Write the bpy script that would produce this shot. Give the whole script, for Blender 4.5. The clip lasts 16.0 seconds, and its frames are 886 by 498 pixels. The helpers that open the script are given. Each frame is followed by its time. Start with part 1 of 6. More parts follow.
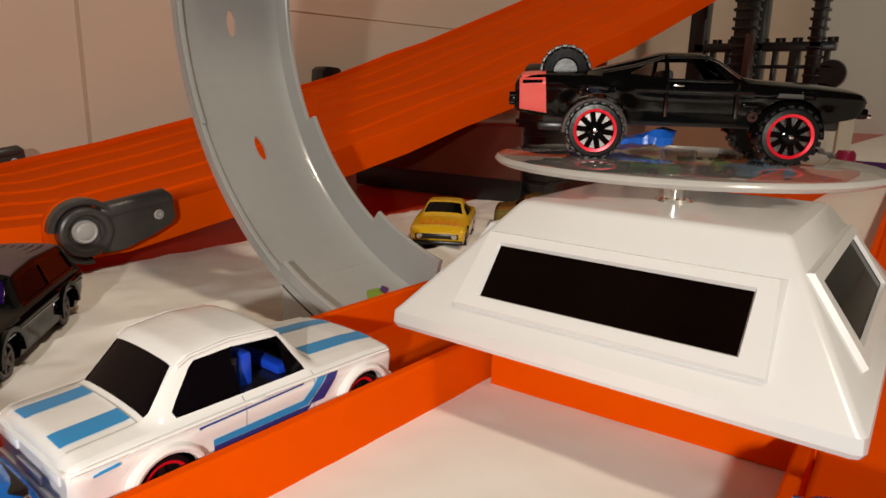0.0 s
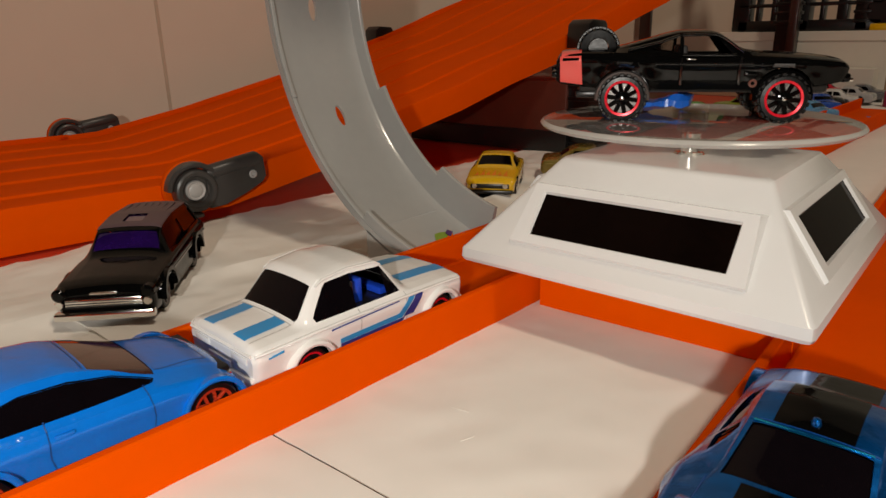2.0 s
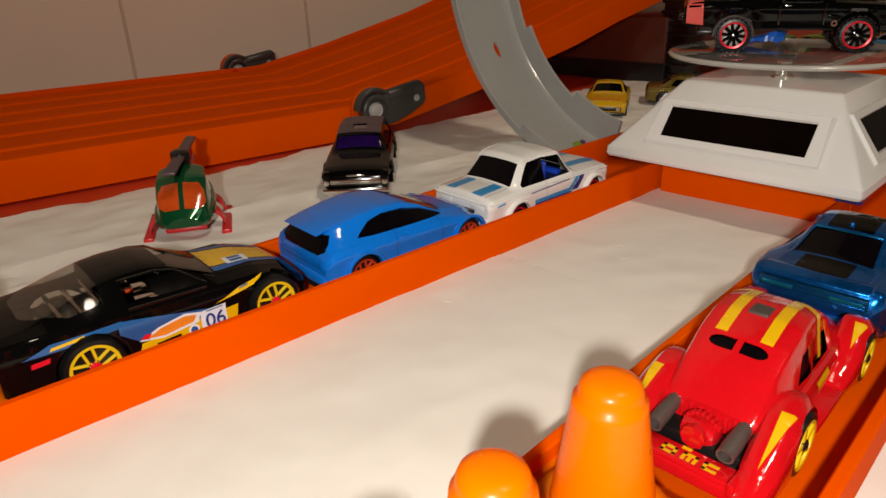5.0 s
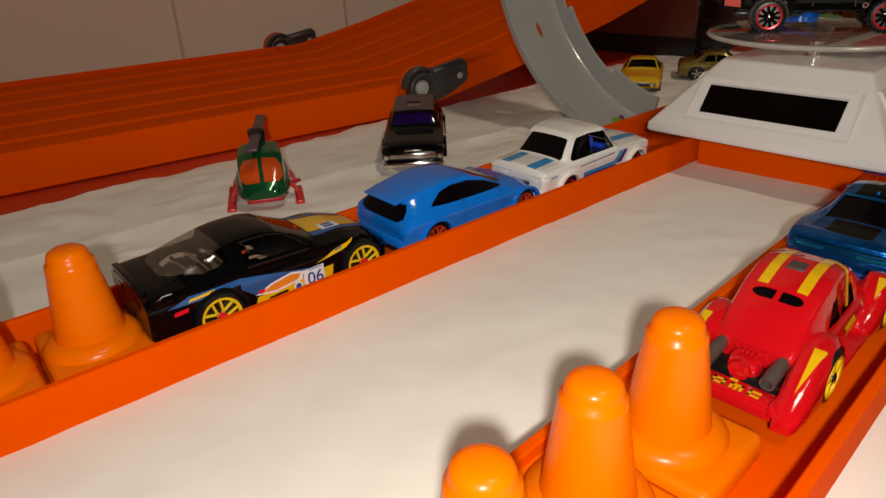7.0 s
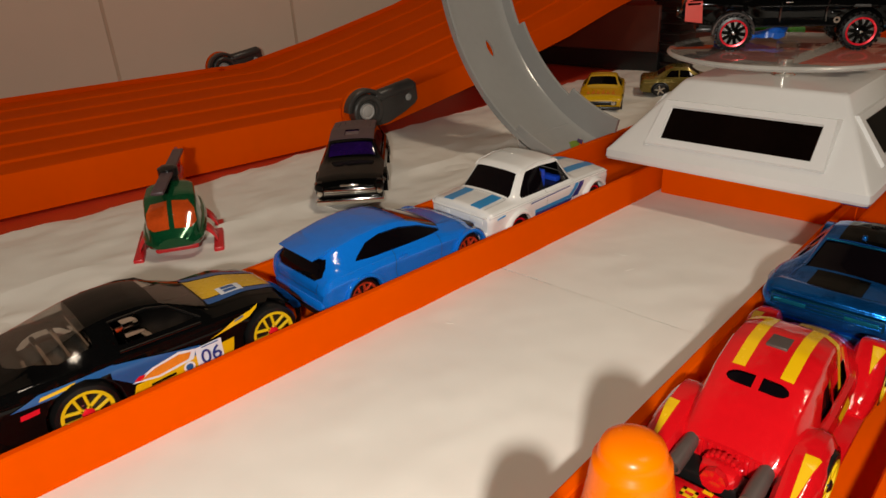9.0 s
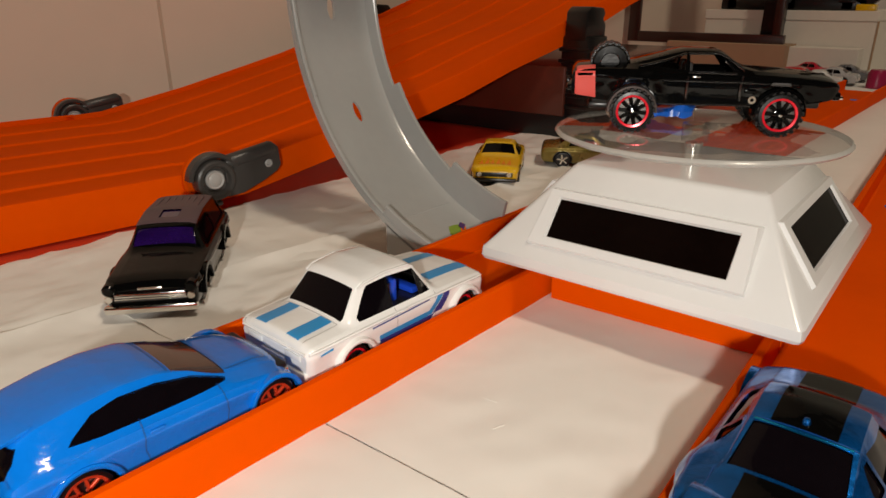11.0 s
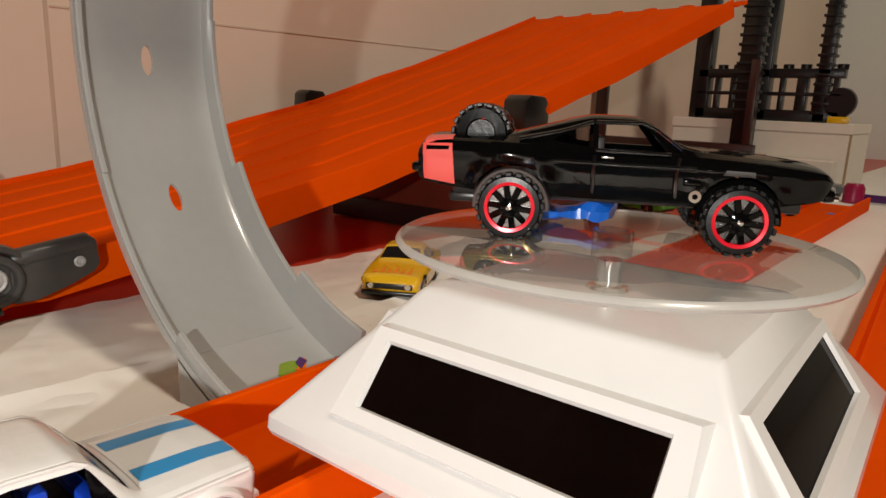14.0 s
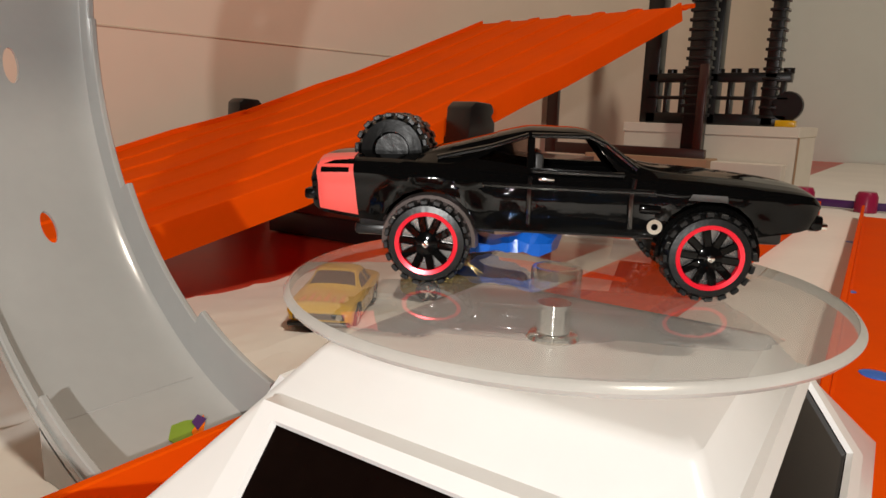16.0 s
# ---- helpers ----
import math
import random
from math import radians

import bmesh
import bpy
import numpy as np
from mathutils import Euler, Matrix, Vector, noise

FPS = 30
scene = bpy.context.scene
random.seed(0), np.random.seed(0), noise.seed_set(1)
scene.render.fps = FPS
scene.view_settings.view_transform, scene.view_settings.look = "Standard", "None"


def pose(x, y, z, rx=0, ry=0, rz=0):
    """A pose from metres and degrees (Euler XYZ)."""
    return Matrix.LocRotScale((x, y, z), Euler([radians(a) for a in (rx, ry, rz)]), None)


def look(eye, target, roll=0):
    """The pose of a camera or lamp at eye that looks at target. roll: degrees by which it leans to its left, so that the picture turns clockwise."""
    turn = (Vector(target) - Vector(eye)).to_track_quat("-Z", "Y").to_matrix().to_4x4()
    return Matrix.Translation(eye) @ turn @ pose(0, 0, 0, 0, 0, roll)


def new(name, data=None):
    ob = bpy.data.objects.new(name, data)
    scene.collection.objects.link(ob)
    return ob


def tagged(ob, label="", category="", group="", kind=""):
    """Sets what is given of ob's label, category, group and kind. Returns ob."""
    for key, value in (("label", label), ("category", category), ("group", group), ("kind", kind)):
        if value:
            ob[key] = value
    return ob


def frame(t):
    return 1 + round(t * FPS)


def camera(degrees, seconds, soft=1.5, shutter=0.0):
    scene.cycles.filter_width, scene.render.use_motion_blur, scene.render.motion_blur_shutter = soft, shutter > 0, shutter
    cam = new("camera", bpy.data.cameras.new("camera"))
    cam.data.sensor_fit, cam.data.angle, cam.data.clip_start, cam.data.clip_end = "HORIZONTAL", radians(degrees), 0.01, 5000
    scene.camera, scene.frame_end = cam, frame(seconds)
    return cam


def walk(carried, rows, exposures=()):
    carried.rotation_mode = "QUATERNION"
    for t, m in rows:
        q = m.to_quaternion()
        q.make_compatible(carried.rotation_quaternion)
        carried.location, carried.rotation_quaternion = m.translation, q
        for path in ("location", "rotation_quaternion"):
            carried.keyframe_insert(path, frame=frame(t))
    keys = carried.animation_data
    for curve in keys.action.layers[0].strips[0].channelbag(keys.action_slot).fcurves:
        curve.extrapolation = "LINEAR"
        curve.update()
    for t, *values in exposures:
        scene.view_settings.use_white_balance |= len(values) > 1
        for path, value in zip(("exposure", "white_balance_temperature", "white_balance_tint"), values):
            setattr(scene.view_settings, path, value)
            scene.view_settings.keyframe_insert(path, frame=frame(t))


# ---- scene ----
cam = camera(67.57, 16.0, shutter=0.2)
ROWS = [
    (0, 0.08219, 0.04542, 0.06632, 76.494, -1.349, 39.248),
    (0.5, 0.09237, 0.03468, 0.06774, 75.031, -0.644, 40.873),
    (1, 0.09575, 0.02581, 0.06579, 73.986, -0.740, 41.644),
    (1.5, 0.09801, 0.01861, 0.06667, 72.873, -0.457, 42.713),
    (2, 0.10334, 0.01486, 0.07559, 72.007, 0.957, 42.843),
    (2.5, 0.11463, -0.00266, 0.08129, 70.316, 1.356, 43.927),
    (3, 0.11955, -0.01343, 0.08208, 69.033, 1.198, 45.268),
    (3.5, 0.12529, -0.03051, 0.08379, 68.109, 1.430, 46.211),
    (4, 0.13155, -0.04403, 0.08682, 67.450, 2.076, 47.318),
    (4.5, 0.13197, -0.05280, 0.08456, 67.261, 1.736, 47.943),
    (5, 0.13392, -0.06525, 0.08517, 66.830, 1.919, 48.372),
    (7.5, 0.14126, -0.09060, 0.09374, 64.344, 2.697, 49.771),
    (8, 0.13449, -0.07784, 0.08979, 64.518, 2.727, 48.939),
    (8.5, 0.13042, -0.06958, 0.09214, 64.901, 2.980, 48.100),
    (11, 0.10269, -0.00103, 0.08987, 69.009, 0.232, 41.540),
    (11.5, 0.09906, 0.01426, 0.08524, 71.162, -1.063, 40.464),
    (12, 0.09298, 0.03145, 0.08119, 73.092, -1.233, 40.222),
    (12.5, 0.09081, 0.04032, 0.07777, 75.123, -2.093, 41.122),
    (13, 0.08792, 0.05445, 0.07649, 76.283, -2.300, 41.326),
    (13.5, 0.08617, 0.06765, 0.07708, 77.106, -2.474, 40.937),
    (14, 0.08395, 0.07958, 0.07649, 77.580, -2.212, 40.645),
    (14.5, 0.08289, 0.08635, 0.07958, 77.157, -1.686, 40.201),
    (15, 0.07953, 0.09344, 0.07917, 77.192, -1.746, 39.026),
    (15.5, 0.07606, 0.09968, 0.08146, 77.476, -1.127, 37.977),
    (16, 0.07391, 0.10401, 0.07722, 78.282, -1.647, 36.831),
]
walk(cam, [(t, pose(*row)) for t, *row in ROWS], exposures=[(0, .26, 6450, 10), (1.5, .06, 6500, 10), (3, -.18, 6600, 10), (5, -.35, 6700, 10), (7.5, -.7, 6700, 10), (8.5, -.58, 6700, 10), (11, .1, 6500, 10), (12.5, .34, 6450, 10), (14, .56, 6300, 10), (16, .74, 6150, 10)])

# ---- world and light ----
world = bpy.data.worlds.new("room_light")
scene.world = world
world.use_nodes = True
wbg = world.node_tree.nodes["Background"]
wbg.inputs[0].default_value = (1.0, 0.86, 0.72, 1)
wbg.inputs[1].default_value = 0.012


TORCH, CEILING = 0.66, 9.0


def area_lamp(name, eye, target, size, watts, colour):
    data = bpy.data.lights.new(name, "AREA")
    data.shape, data.size, data.energy, data.color = "DISK", size, watts, colour
    ob = new(name, data)
    ob.matrix_world = look(eye, target)
    return ob


area_lamp("torch_lamp", (0.168, -0.113, 0.109), (0.0, 0.14, 0.02), 0.010, TORCH, (1.0, 0.945, 0.86))
area_lamp("ceiling_lamp", (0.80, 0.10, 1.50), (0.0, 0.4, 0.0), 0.2, CEILING, (1.0, 0.84, 0.66))

# ---- helpers for building, in centimetres ----
CM = 0.01


def V(*a):
    return Vector(a)


def mesh_of(name, bm, material, smooth=True, angle=35):
    for v in bm.verts:
        v.co *= CM
    bmesh.ops.recalc_face_normals(bm, faces=bm.faces) if len(bm.faces) < 30000 else None
    me = bpy.data.meshes.new(name)
    bm.to_mesh(me)
    bm.free()
    me.materials.append(material)
    if smooth:
        me.polygons.foreach_set("use_smooth", [True] * len(me.polygons))
        me.set_sharp_from_angle(angle=radians(angle))
    return me


def part(name, bm, material, parent, label="", smooth=True, angle=35):
    """One mesh object under a thing or under a part."""
    ob = new(name, mesh_of(name, bm, material, smooth, angle))
    ob.parent = parent
    if label:
        ob["label"] = label
    return ob


def thing(name, label, category, at=(0, 0, 0), rz=0.0, group="", kind="", m=None):
    ob = new(name)
    ob.empty_display_size = 0.01
    ob.matrix_world = m if m is not None else pose(at[0] * CM, at[1] * CM, at[2] * CM, 0, 0, rz)
    return tagged(ob, label, category, group, kind)


def solid(name, bm, material, label, category, at=(0, 0, 0), rz=0.0, group="", kind="", smooth=True, m=None, angle=35):
    """A thing of one mesh."""
    ob = new(name, mesh_of(name, bm, material, smooth, angle))
    ob.matrix_world = m if m is not None else pose(at[0] * CM, at[1] * CM, at[2] * CM, 0, 0, rz)
    return tagged(ob, label, category, group, kind)


def box(x0, x1, y0, y1, z0, z1, bevel=0.0, seg=2, bm=None, m=None):
    b = bmesh.new()
    bmesh.ops.create_cube(b, size=1.0)
    for v in b.verts:
        v.co = V(x0 + (v.co.x + .5) * (x1 - x0), y0 + (v.co.y + .5) * (y1 - y0), z0 + (v.co.z + .5) * (z1 - z0))
    if bevel:
        bmesh.ops.bevel(b, geom=b.edges[:], offset=bevel, segments=seg, profile=0.5, affect="EDGES")
    return joined(b, bm, m)


def joined(b, bm, m=None):
    if m is not None:
        b.transform(m)
    if bm is None:
        return b
    me = bpy.data.meshes.new("tmp")
    b.to_mesh(me)
    b.free()
    bm.from_mesh(me)
    bpy.data.meshes.remove(me)
    return bm


def lathe(profile, n=24, bm=None, m=None, axis="z", caps=True):
    """A turned body from (radius, height) pairs."""
    b = bmesh.new()
    rings = []
    for r, h in profile:
        ring = []
        for k in range(n):
            a = 2 * math.pi * k / n
            ring.append(b.verts.new((r * math.cos(a), r * math.sin(a), h)))
        rings.append(ring)
    for p, q in zip(rings, rings[1:]):
        for k in range(n):
            b.faces.new((p[k], p[(k + 1) % n], q[(k + 1) % n], q[k]))
    if caps and profile[0][0] > 1e-6:
        b.faces.new(rings[0][::-1])
    if caps and profile[-1][0] > 1e-6:
        b.faces.new(rings[-1])
    bmesh.ops.remove_doubles(b, verts=b.verts, dist=1e-5)
    if axis == "x":
        b.transform(Matrix.Rotation(math.pi / 2, 4, "Y"))
    if axis == "y":
        b.transform(Matrix.Rotation(-math.pi / 2, 4, "X"))
    return joined(b, bm, m)


def sweep(section, stations, closed=True, caps=True, bm=None):
    """Skins a section, (a, b) pairs, along stations of (origin, side, up)."""
    b = bmesh.new()
    rings = [[b.verts.new(Vector(o) + Vector(s) * a + Vector(u) * c) for a, c in section] for o, s, u in stations]
    n = len(section)
    for p, q in zip(rings, rings[1:]):
        for k in range(n if closed else n - 1):
            b.faces.new((p[k], p[(k + 1) % n], q[(k + 1) % n], q[k]))
    if closed and caps:
        b.faces.new(rings[0][::-1])
        b.faces.new(rings[-1])
    return joined(b, bm)


def prism(points, t, plane="xz", bm=None, m=None, bevel=0.0):
    """A flat outline made t thick."""
    b = bmesh.new()
    if plane == "xz":
        vs = [b.verts.new((x, 0, z)) for x, z in points]
        way = V(0, t, 0)
    elif plane == "yz":
        vs = [b.verts.new((0, x, z)) for x, z in points]
        way = V(t, 0, 0)
    else:
        vs = [b.verts.new((x, z, 0)) for x, z in points]
        way = V(0, 0, t)
    f = b.faces.new(vs)
    ret = bmesh.ops.extrude_face_region(b, geom=[f])
    bmesh.ops.translate(b, vec=way, verts=[g for g in ret["geom"] if isinstance(g, bmesh.types.BMVert)])
    if bevel:
        bmesh.ops.bevel(b, geom=b.edges[:], offset=bevel, segments=2, profile=0.5, affect="EDGES")
    return joined(b, bm, m)


# ---- materials ----
def node(nt, kind, **inputs):
    n = nt.nodes.new(kind)
    for k, v in inputs.items():
        n.inputs[k.replace("_", " ")].default_value = v
    return n


def surface(name, colour, rough=0.4, metal=0.0, vary=0.08, scale=60.0, bump=0.0, bump_scale=400.0, coat=0.0, transmission=0.0,
            sub=0.0, spec=0.5, depth=0.0005):
    """A procedural surface: colour varied at two scales, roughness wear, fine relief."""
    mat = bpy.data.materials.new(name)
    mat.use_nodes = True
    nt = mat.node_tree
    p = nt.nodes["Principled BSDF"]
    co = nt.nodes.new("ShaderNodeTexCoord")
    big = node(nt, "ShaderNodeTexNoise", Scale=scale, Detail=3.0)
    fine = node(nt, "ShaderNodeTexNoise", Scale=scale * 9, Detail=2.0)
    for n in (big, fine):
        nt.links.new(co.outputs["Object"], n.inputs["Vector"])
    add = nt.nodes.new("ShaderNodeMath")
    add.operation = "MULTIPLY_ADD"
    add.inputs[1].default_value = 0.35
    nt.links.new(fine.outputs["Fac"], add.inputs[0])
    nt.links.new(big.outputs["Fac"], add.inputs[2])
    ramp = nt.nodes.new("ShaderNodeMapRange")
    ramp.inputs["From Min"].default_value, ramp.inputs["From Max"].default_value = 0.35, 1.0
    nt.links.new(add.outputs[0], ramp.inputs["Value"])
    mix = nt.nodes.new("ShaderNodeMix")
    mix.data_type = "RGBA"
    mix.inputs[6].default_value = (*[c * (1 - vary) for c in colour], 1)
    mix.inputs[7].default_value = (*[min(1, c * (1 + vary)) for c in colour], 1)
    nt.links.new(ramp.outputs[0], mix.inputs[0])
    nt.links.new(mix.outputs[2], p.inputs["Base Color"])
    rr = nt.nodes.new("ShaderNodeMapRange")
    rr.inputs["To Min"].default_value, rr.inputs["To Max"].default_value = max(0.02, rough * 0.8), min(1, rough * 1.25)
    nt.links.new(add.outputs[0], rr.inputs["Value"])
    nt.links.new(rr.outputs[0], p.inputs["Roughness"])
    p.inputs["Metallic"].default_value = metal
    p.inputs["Specular IOR Level"].default_value = spec
    p.inputs["Coat Weight"].default_value = coat
    p.inputs["Coat Roughness"].default_value = 0.06
    p.inputs["Transmission Weight"].default_value = transmission
    if sub:
        p.inputs["Subsurface Weight"].default_value = sub
        p.inputs["Subsurface Radius"].default_value = (0.004, 0.002, 0.001)
        p.inputs["Subsurface Scale"].default_value = 1.0
    if bump:
        bn = node(nt, "ShaderNodeTexNoise", Scale=bump_scale, Detail=3.0)
        nt.links.new(co.outputs["Object"], bn.inputs["Vector"])
        b = nt.nodes.new("ShaderNodeBump")
        b.inputs["Strength"].default_value, b.inputs["Distance"].default_value = bump, depth
        nt.links.new(bn.outputs["Fac"], b.inputs["Height"])
        nt.links.new(b.outputs[0], p.inputs["Normal"])
    return mat


def see_through(mat, share, colour):
    """Lets some light soak through a thin plastic."""
    nt = mat.node_tree
    soak = node(nt, "ShaderNodeBsdfTranslucent", Color=(*colour, 1))
    mix = node(nt, "ShaderNodeMixShader", Fac=share)
    nt.links.new(nt.nodes["Principled BSDF"].outputs[0], mix.inputs[1])
    nt.links.new(soak.outputs[0], mix.inputs[2])
    nt.links.new(mix.outputs[0], nt.nodes["Material Output"].inputs["Surface"])
    return mat


M_ORANGE = see_through(surface("orange_track_plastic", (0.96, 0.118, 0.0003), 0.4, vary=0.08, scale=25, bump=0.05, bump_scale=300, spec=0.005), 0.33, (1.0, 0.15, 0.001))
M_CONE = see_through(surface("orange_cone_plastic", (1.0, 0.205, 0.0005), 0.25, vary=0.06, scale=40, spec=0.25), 0.25, (1.0, 0.25, 0.001))
M_PAPER = surface("white_paper", (0.84, 0.81, 0.75), 0.6, vary=0.05, scale=14, bump=1.0, bump_scale=30, spec=0.2)
M_TABLE = surface("red_brown_table", (0.56, 0.055, 0.022), 0.3, vary=0.25, scale=8, bump=0.05)
M_WALL = surface("off_white_wall", (0.72, 0.62, 0.50), 0.85, vary=0.04, scale=5, bump=0.1, bump_scale=60)
M_JOINT = surface("yellowed_joint", (0.58, 0.49, 0.37), 0.85, vary=0.1, scale=20)
M_GREY = surface("grey_loop_plastic", (0.36, 0.36, 0.345), 0.2, vary=0.06, scale=30, bump=0.08, bump_scale=90, coat=0.5)
M_WHITE_ABS = surface("white_gloss_plastic", (0.76, 0.76, 0.75), 0.2, vary=0.025, scale=30, coat=0.4, bump=0.02, bump_scale=150)
M_SOLAR = surface("dark_solar_panel", (0.004, 0.002, 0.0015), 0.04, vary=0.4, scale=50, spec=0.02)


def pane(name, tint, gloss=0.03, ior=1.49, haze=0.0):
    """Clear plastic: light goes straight through, Fresnel drives the gloss."""
    mat = bpy.data.materials.new(name)
    mat.use_nodes = True
    nt = mat.node_tree
    nt.nodes.remove(nt.nodes["Principled BSDF"])
    clear = node(nt, "ShaderNodeBsdfTransparent", Color=(*tint, 1))
    shine = node(nt, "ShaderNodeBsdfGlossy", Roughness=gloss)
    noise_ = node(nt, "ShaderNodeTexNoise", Scale=140.0, Detail=3.0)
    rough = nt.nodes.new("ShaderNodeMapRange")
    rough.inputs["To Min"].default_value, rough.inputs["To Max"].default_value = gloss * .5, gloss * 1.8
    nt.links.new(noise_.outputs["Fac"], rough.inputs["Value"])
    nt.links.new(rough.outputs[0], shine.inputs["Roughness"])
    fr = node(nt, "ShaderNodeFresnel", IOR=ior)
    mix = nt.nodes.new("ShaderNodeMixShader")
    nt.links.new(fr.outputs[0], mix.inputs[0])
    if haze:
        milk = node(nt, "ShaderNodeBsdfDiffuse", Color=(0.8, 0.8, 0.78, 1))
        body = node(nt, "ShaderNodeMixShader", Fac=haze)
        nt.links.new(clear.outputs[0], body.inputs[1])
        nt.links.new(milk.outputs[0], body.inputs[2])
        nt.links.new(body.outputs[0], mix.inputs[1])
    else:
        nt.links.new(clear.outputs[0], mix.inputs[1])
    nt.links.new(shine.outputs[0], mix.inputs[2])
    nt.links.new(mix.outputs[0], nt.nodes["Material Output"].inputs["Surface"])
    return mat


M_CLEAR = pane("clear_acrylic", (0.80, 0.80, 0.79), 0.01, 2.7, 0.12)


def clear_wall(name, tint):
    """Thin clear plastic seen from both sides, glossier at a slant."""
    mat = bpy.data.materials.new(name)
    mat.use_nodes = True
    nt = mat.node_tree
    nt.nodes.remove(nt.nodes["Principled BSDF"])
    clear = node(nt, "ShaderNodeBsdfTransparent", Color=(*tint, 1))
    shine = node(nt, "ShaderNodeBsdfGlossy", Roughness=0.04)
    slant = node(nt, "ShaderNodeLayerWeight", Blend=0.2)
    mix = nt.nodes.new("ShaderNodeMixShader")
    nt.links.new(slant.outputs["Facing"], mix.inputs[0])
    nt.links.new(clear.outputs[0], mix.inputs[1])
    nt.links.new(shine.outputs[0], mix.inputs[2])
    nt.links.new(mix.outputs[0], nt.nodes["Material Output"].inputs["Surface"])
    return mat


M_CAP = clear_wall("clear_hub_plastic", (0.86, 0.85, 0.83))
M_GLASS_CL = clear_wall("clear_window_plastic", (0.78, 0.75, 0.72))
M_THRU = pane("clear_underside", (0.97, 0.97, 0.96), 0.2, 1.0001)
M_MILKY = surface("milky_acrylic_edge", (0.46, 0.45, 0.42), 0.2, vary=0.1, spec=0.5)
M_CHROME = surface("chrome", (0.85, 0.84, 0.80), 0.10, metal=1.0, vary=0.08, scale=80)
M_DARKGREY = surface("dark_grey_plastic", (0.045, 0.042, 0.040), 0.33, vary=0.15, scale=40, bump=0.06)
M_BLACK_PL = surface("black_plastic", (0.007, 0.0065, 0.0065), 0.28, vary=0.25, scale=60, bump=0.08, bump_scale=600)
M_TYRE = surface("tyre_black", (0.006, 0.006, 0.006), 0.3, vary=0.25, scale=90, bump=0.1, bump_scale=900, spec=0.3)
M_GLASS_DK = surface("tinted_window_plastic", (0.003, 0.002, 0.003), 0.06, vary=0.3, scale=50, spec=0.14, bump=0.05, bump_scale=200)
M_GLASS_SM = pane("smoke_window_plastic", (0.62, 0.58, 0.55), 0.03, 1.5)
M_RED_RIM = surface("red_wheel_ring", (0.80, 0.012, 0.03), 0.2, metal=0.3, vary=0.1)
M_YEL_RIM = surface("yellow_wheel", (0.75, 0.52, 0.01), 0.3, vary=0.08)
M_WHITE_CAR = surface("white_car_enamel", (0.84, 0.84, 0.82), 0.2, vary=0.02, coat=0.6, bump=0.3, bump_scale=230)
M_BLUE_CAR = surface("bright_blue_enamel", (0.002, 0.165, 0.68), 0.1, vary=0.05, coat=0.3, spec=0.4, bump=0.4, bump_scale=230, depth=0.0007)
M_BLUE_MET = surface("blue_metallic_enamel", (0.002, 0.13, 0.48), 0.22, metal=0.85, vary=0.3, scale=300, bump=0.25, bump_scale=500, coat=0.3)
M_BLACK_CAR = surface("black_enamel", (0.002, 0.002, 0.002), 0.06, vary=0.2, spec=0.2, bump=0.12, bump_scale=230)
# glossier than the body black, so that edges show bright highlights
M_BLACK_RIDGE = surface("highlight_black_edge", (0.004, 0.004, 0.004), 0.14, vary=0.2, spec=0.9, coat=0.6, bump=0.2, bump_scale=300)
M_RED_CAR = surface("red_enamel", (0.56, 0.005, 0.009), 0.1, vary=0.06, coat=0.5, bump=0.45, bump_scale=230, depth=0.0007)
M_YELLOW = surface("yellow_enamel", (0.72, 0.42, 0.004), 0.25, vary=0.05, coat=0.5)
M_STRIPE_BLUE = surface("light_blue_print", (0.02, 0.27, 0.60), 0.3, vary=0.05, coat=0.2)
M_NAVY = surface("navy_print", (0.012, 0.035, 0.22), 0.3, vary=0.05, coat=0.4)
M_BRICK = surface("rust_print", (0.36, 0.08, 0.05), 0.3, vary=0.08, coat=0.4)
M_SEAT_BLUE = surface("blue_interior_plastic", (0.01, 0.06, 0.55), 0.3, vary=0.1)
M_TAPE = surface("blue_tape", (0.012, 0.13, 0.62), 0.3, vary=0.15, scale=120, bump=0.5, bump_scale=300)
M_CARD = surface("brown_cardboard", (0.38, 0.25, 0.15), 0.8, vary=0.1, scale=12, bump=0.1)
M_CREAM = surface("cream_board", (0.72, 0.67, 0.58), 0.8, vary=0.06, scale=12)
M_WOOD_DK = surface("dark_red_wood", (0.10, 0.022, 0.012), 0.3, vary=0.3, scale=10, coat=0.3)
M_WALL_GREY = surface("pale_grey_wall", (0.70, 0.76, 0.72), 0.85, vary=0.04, scale=4, bump=0.1, bump_scale=60)
M_WOOD_BK = surface("blackish_brown_wood", (0.035, 0.012, 0.009), 0.3, vary=0.3, scale=10, coat=0.2)
M_PIN = surface("light_grey_plastic", (0.40, 0.39, 0.38), 0.35, vary=0.08)
M_STICKER = surface("green_sticker", (0.20, 0.30, 0.02), 0.35, vary=0.1, scale=120)
M_PURPLE_PL = surface("purple_plastic", (0.07, 0.015, 0.12), 0.3, vary=0.1)
M_MAGENTA = surface("dark_pink_plastic", (0.30, 0.01, 0.06), 0.3, vary=0.1)
# dark colour for unseen room sides, so glossy blacks reflect little
M_UNSEEN_ROOM = surface("unseen_dark_room", (0.06, 0.042, 0.03), 0.8, vary=0.2, scale=2)

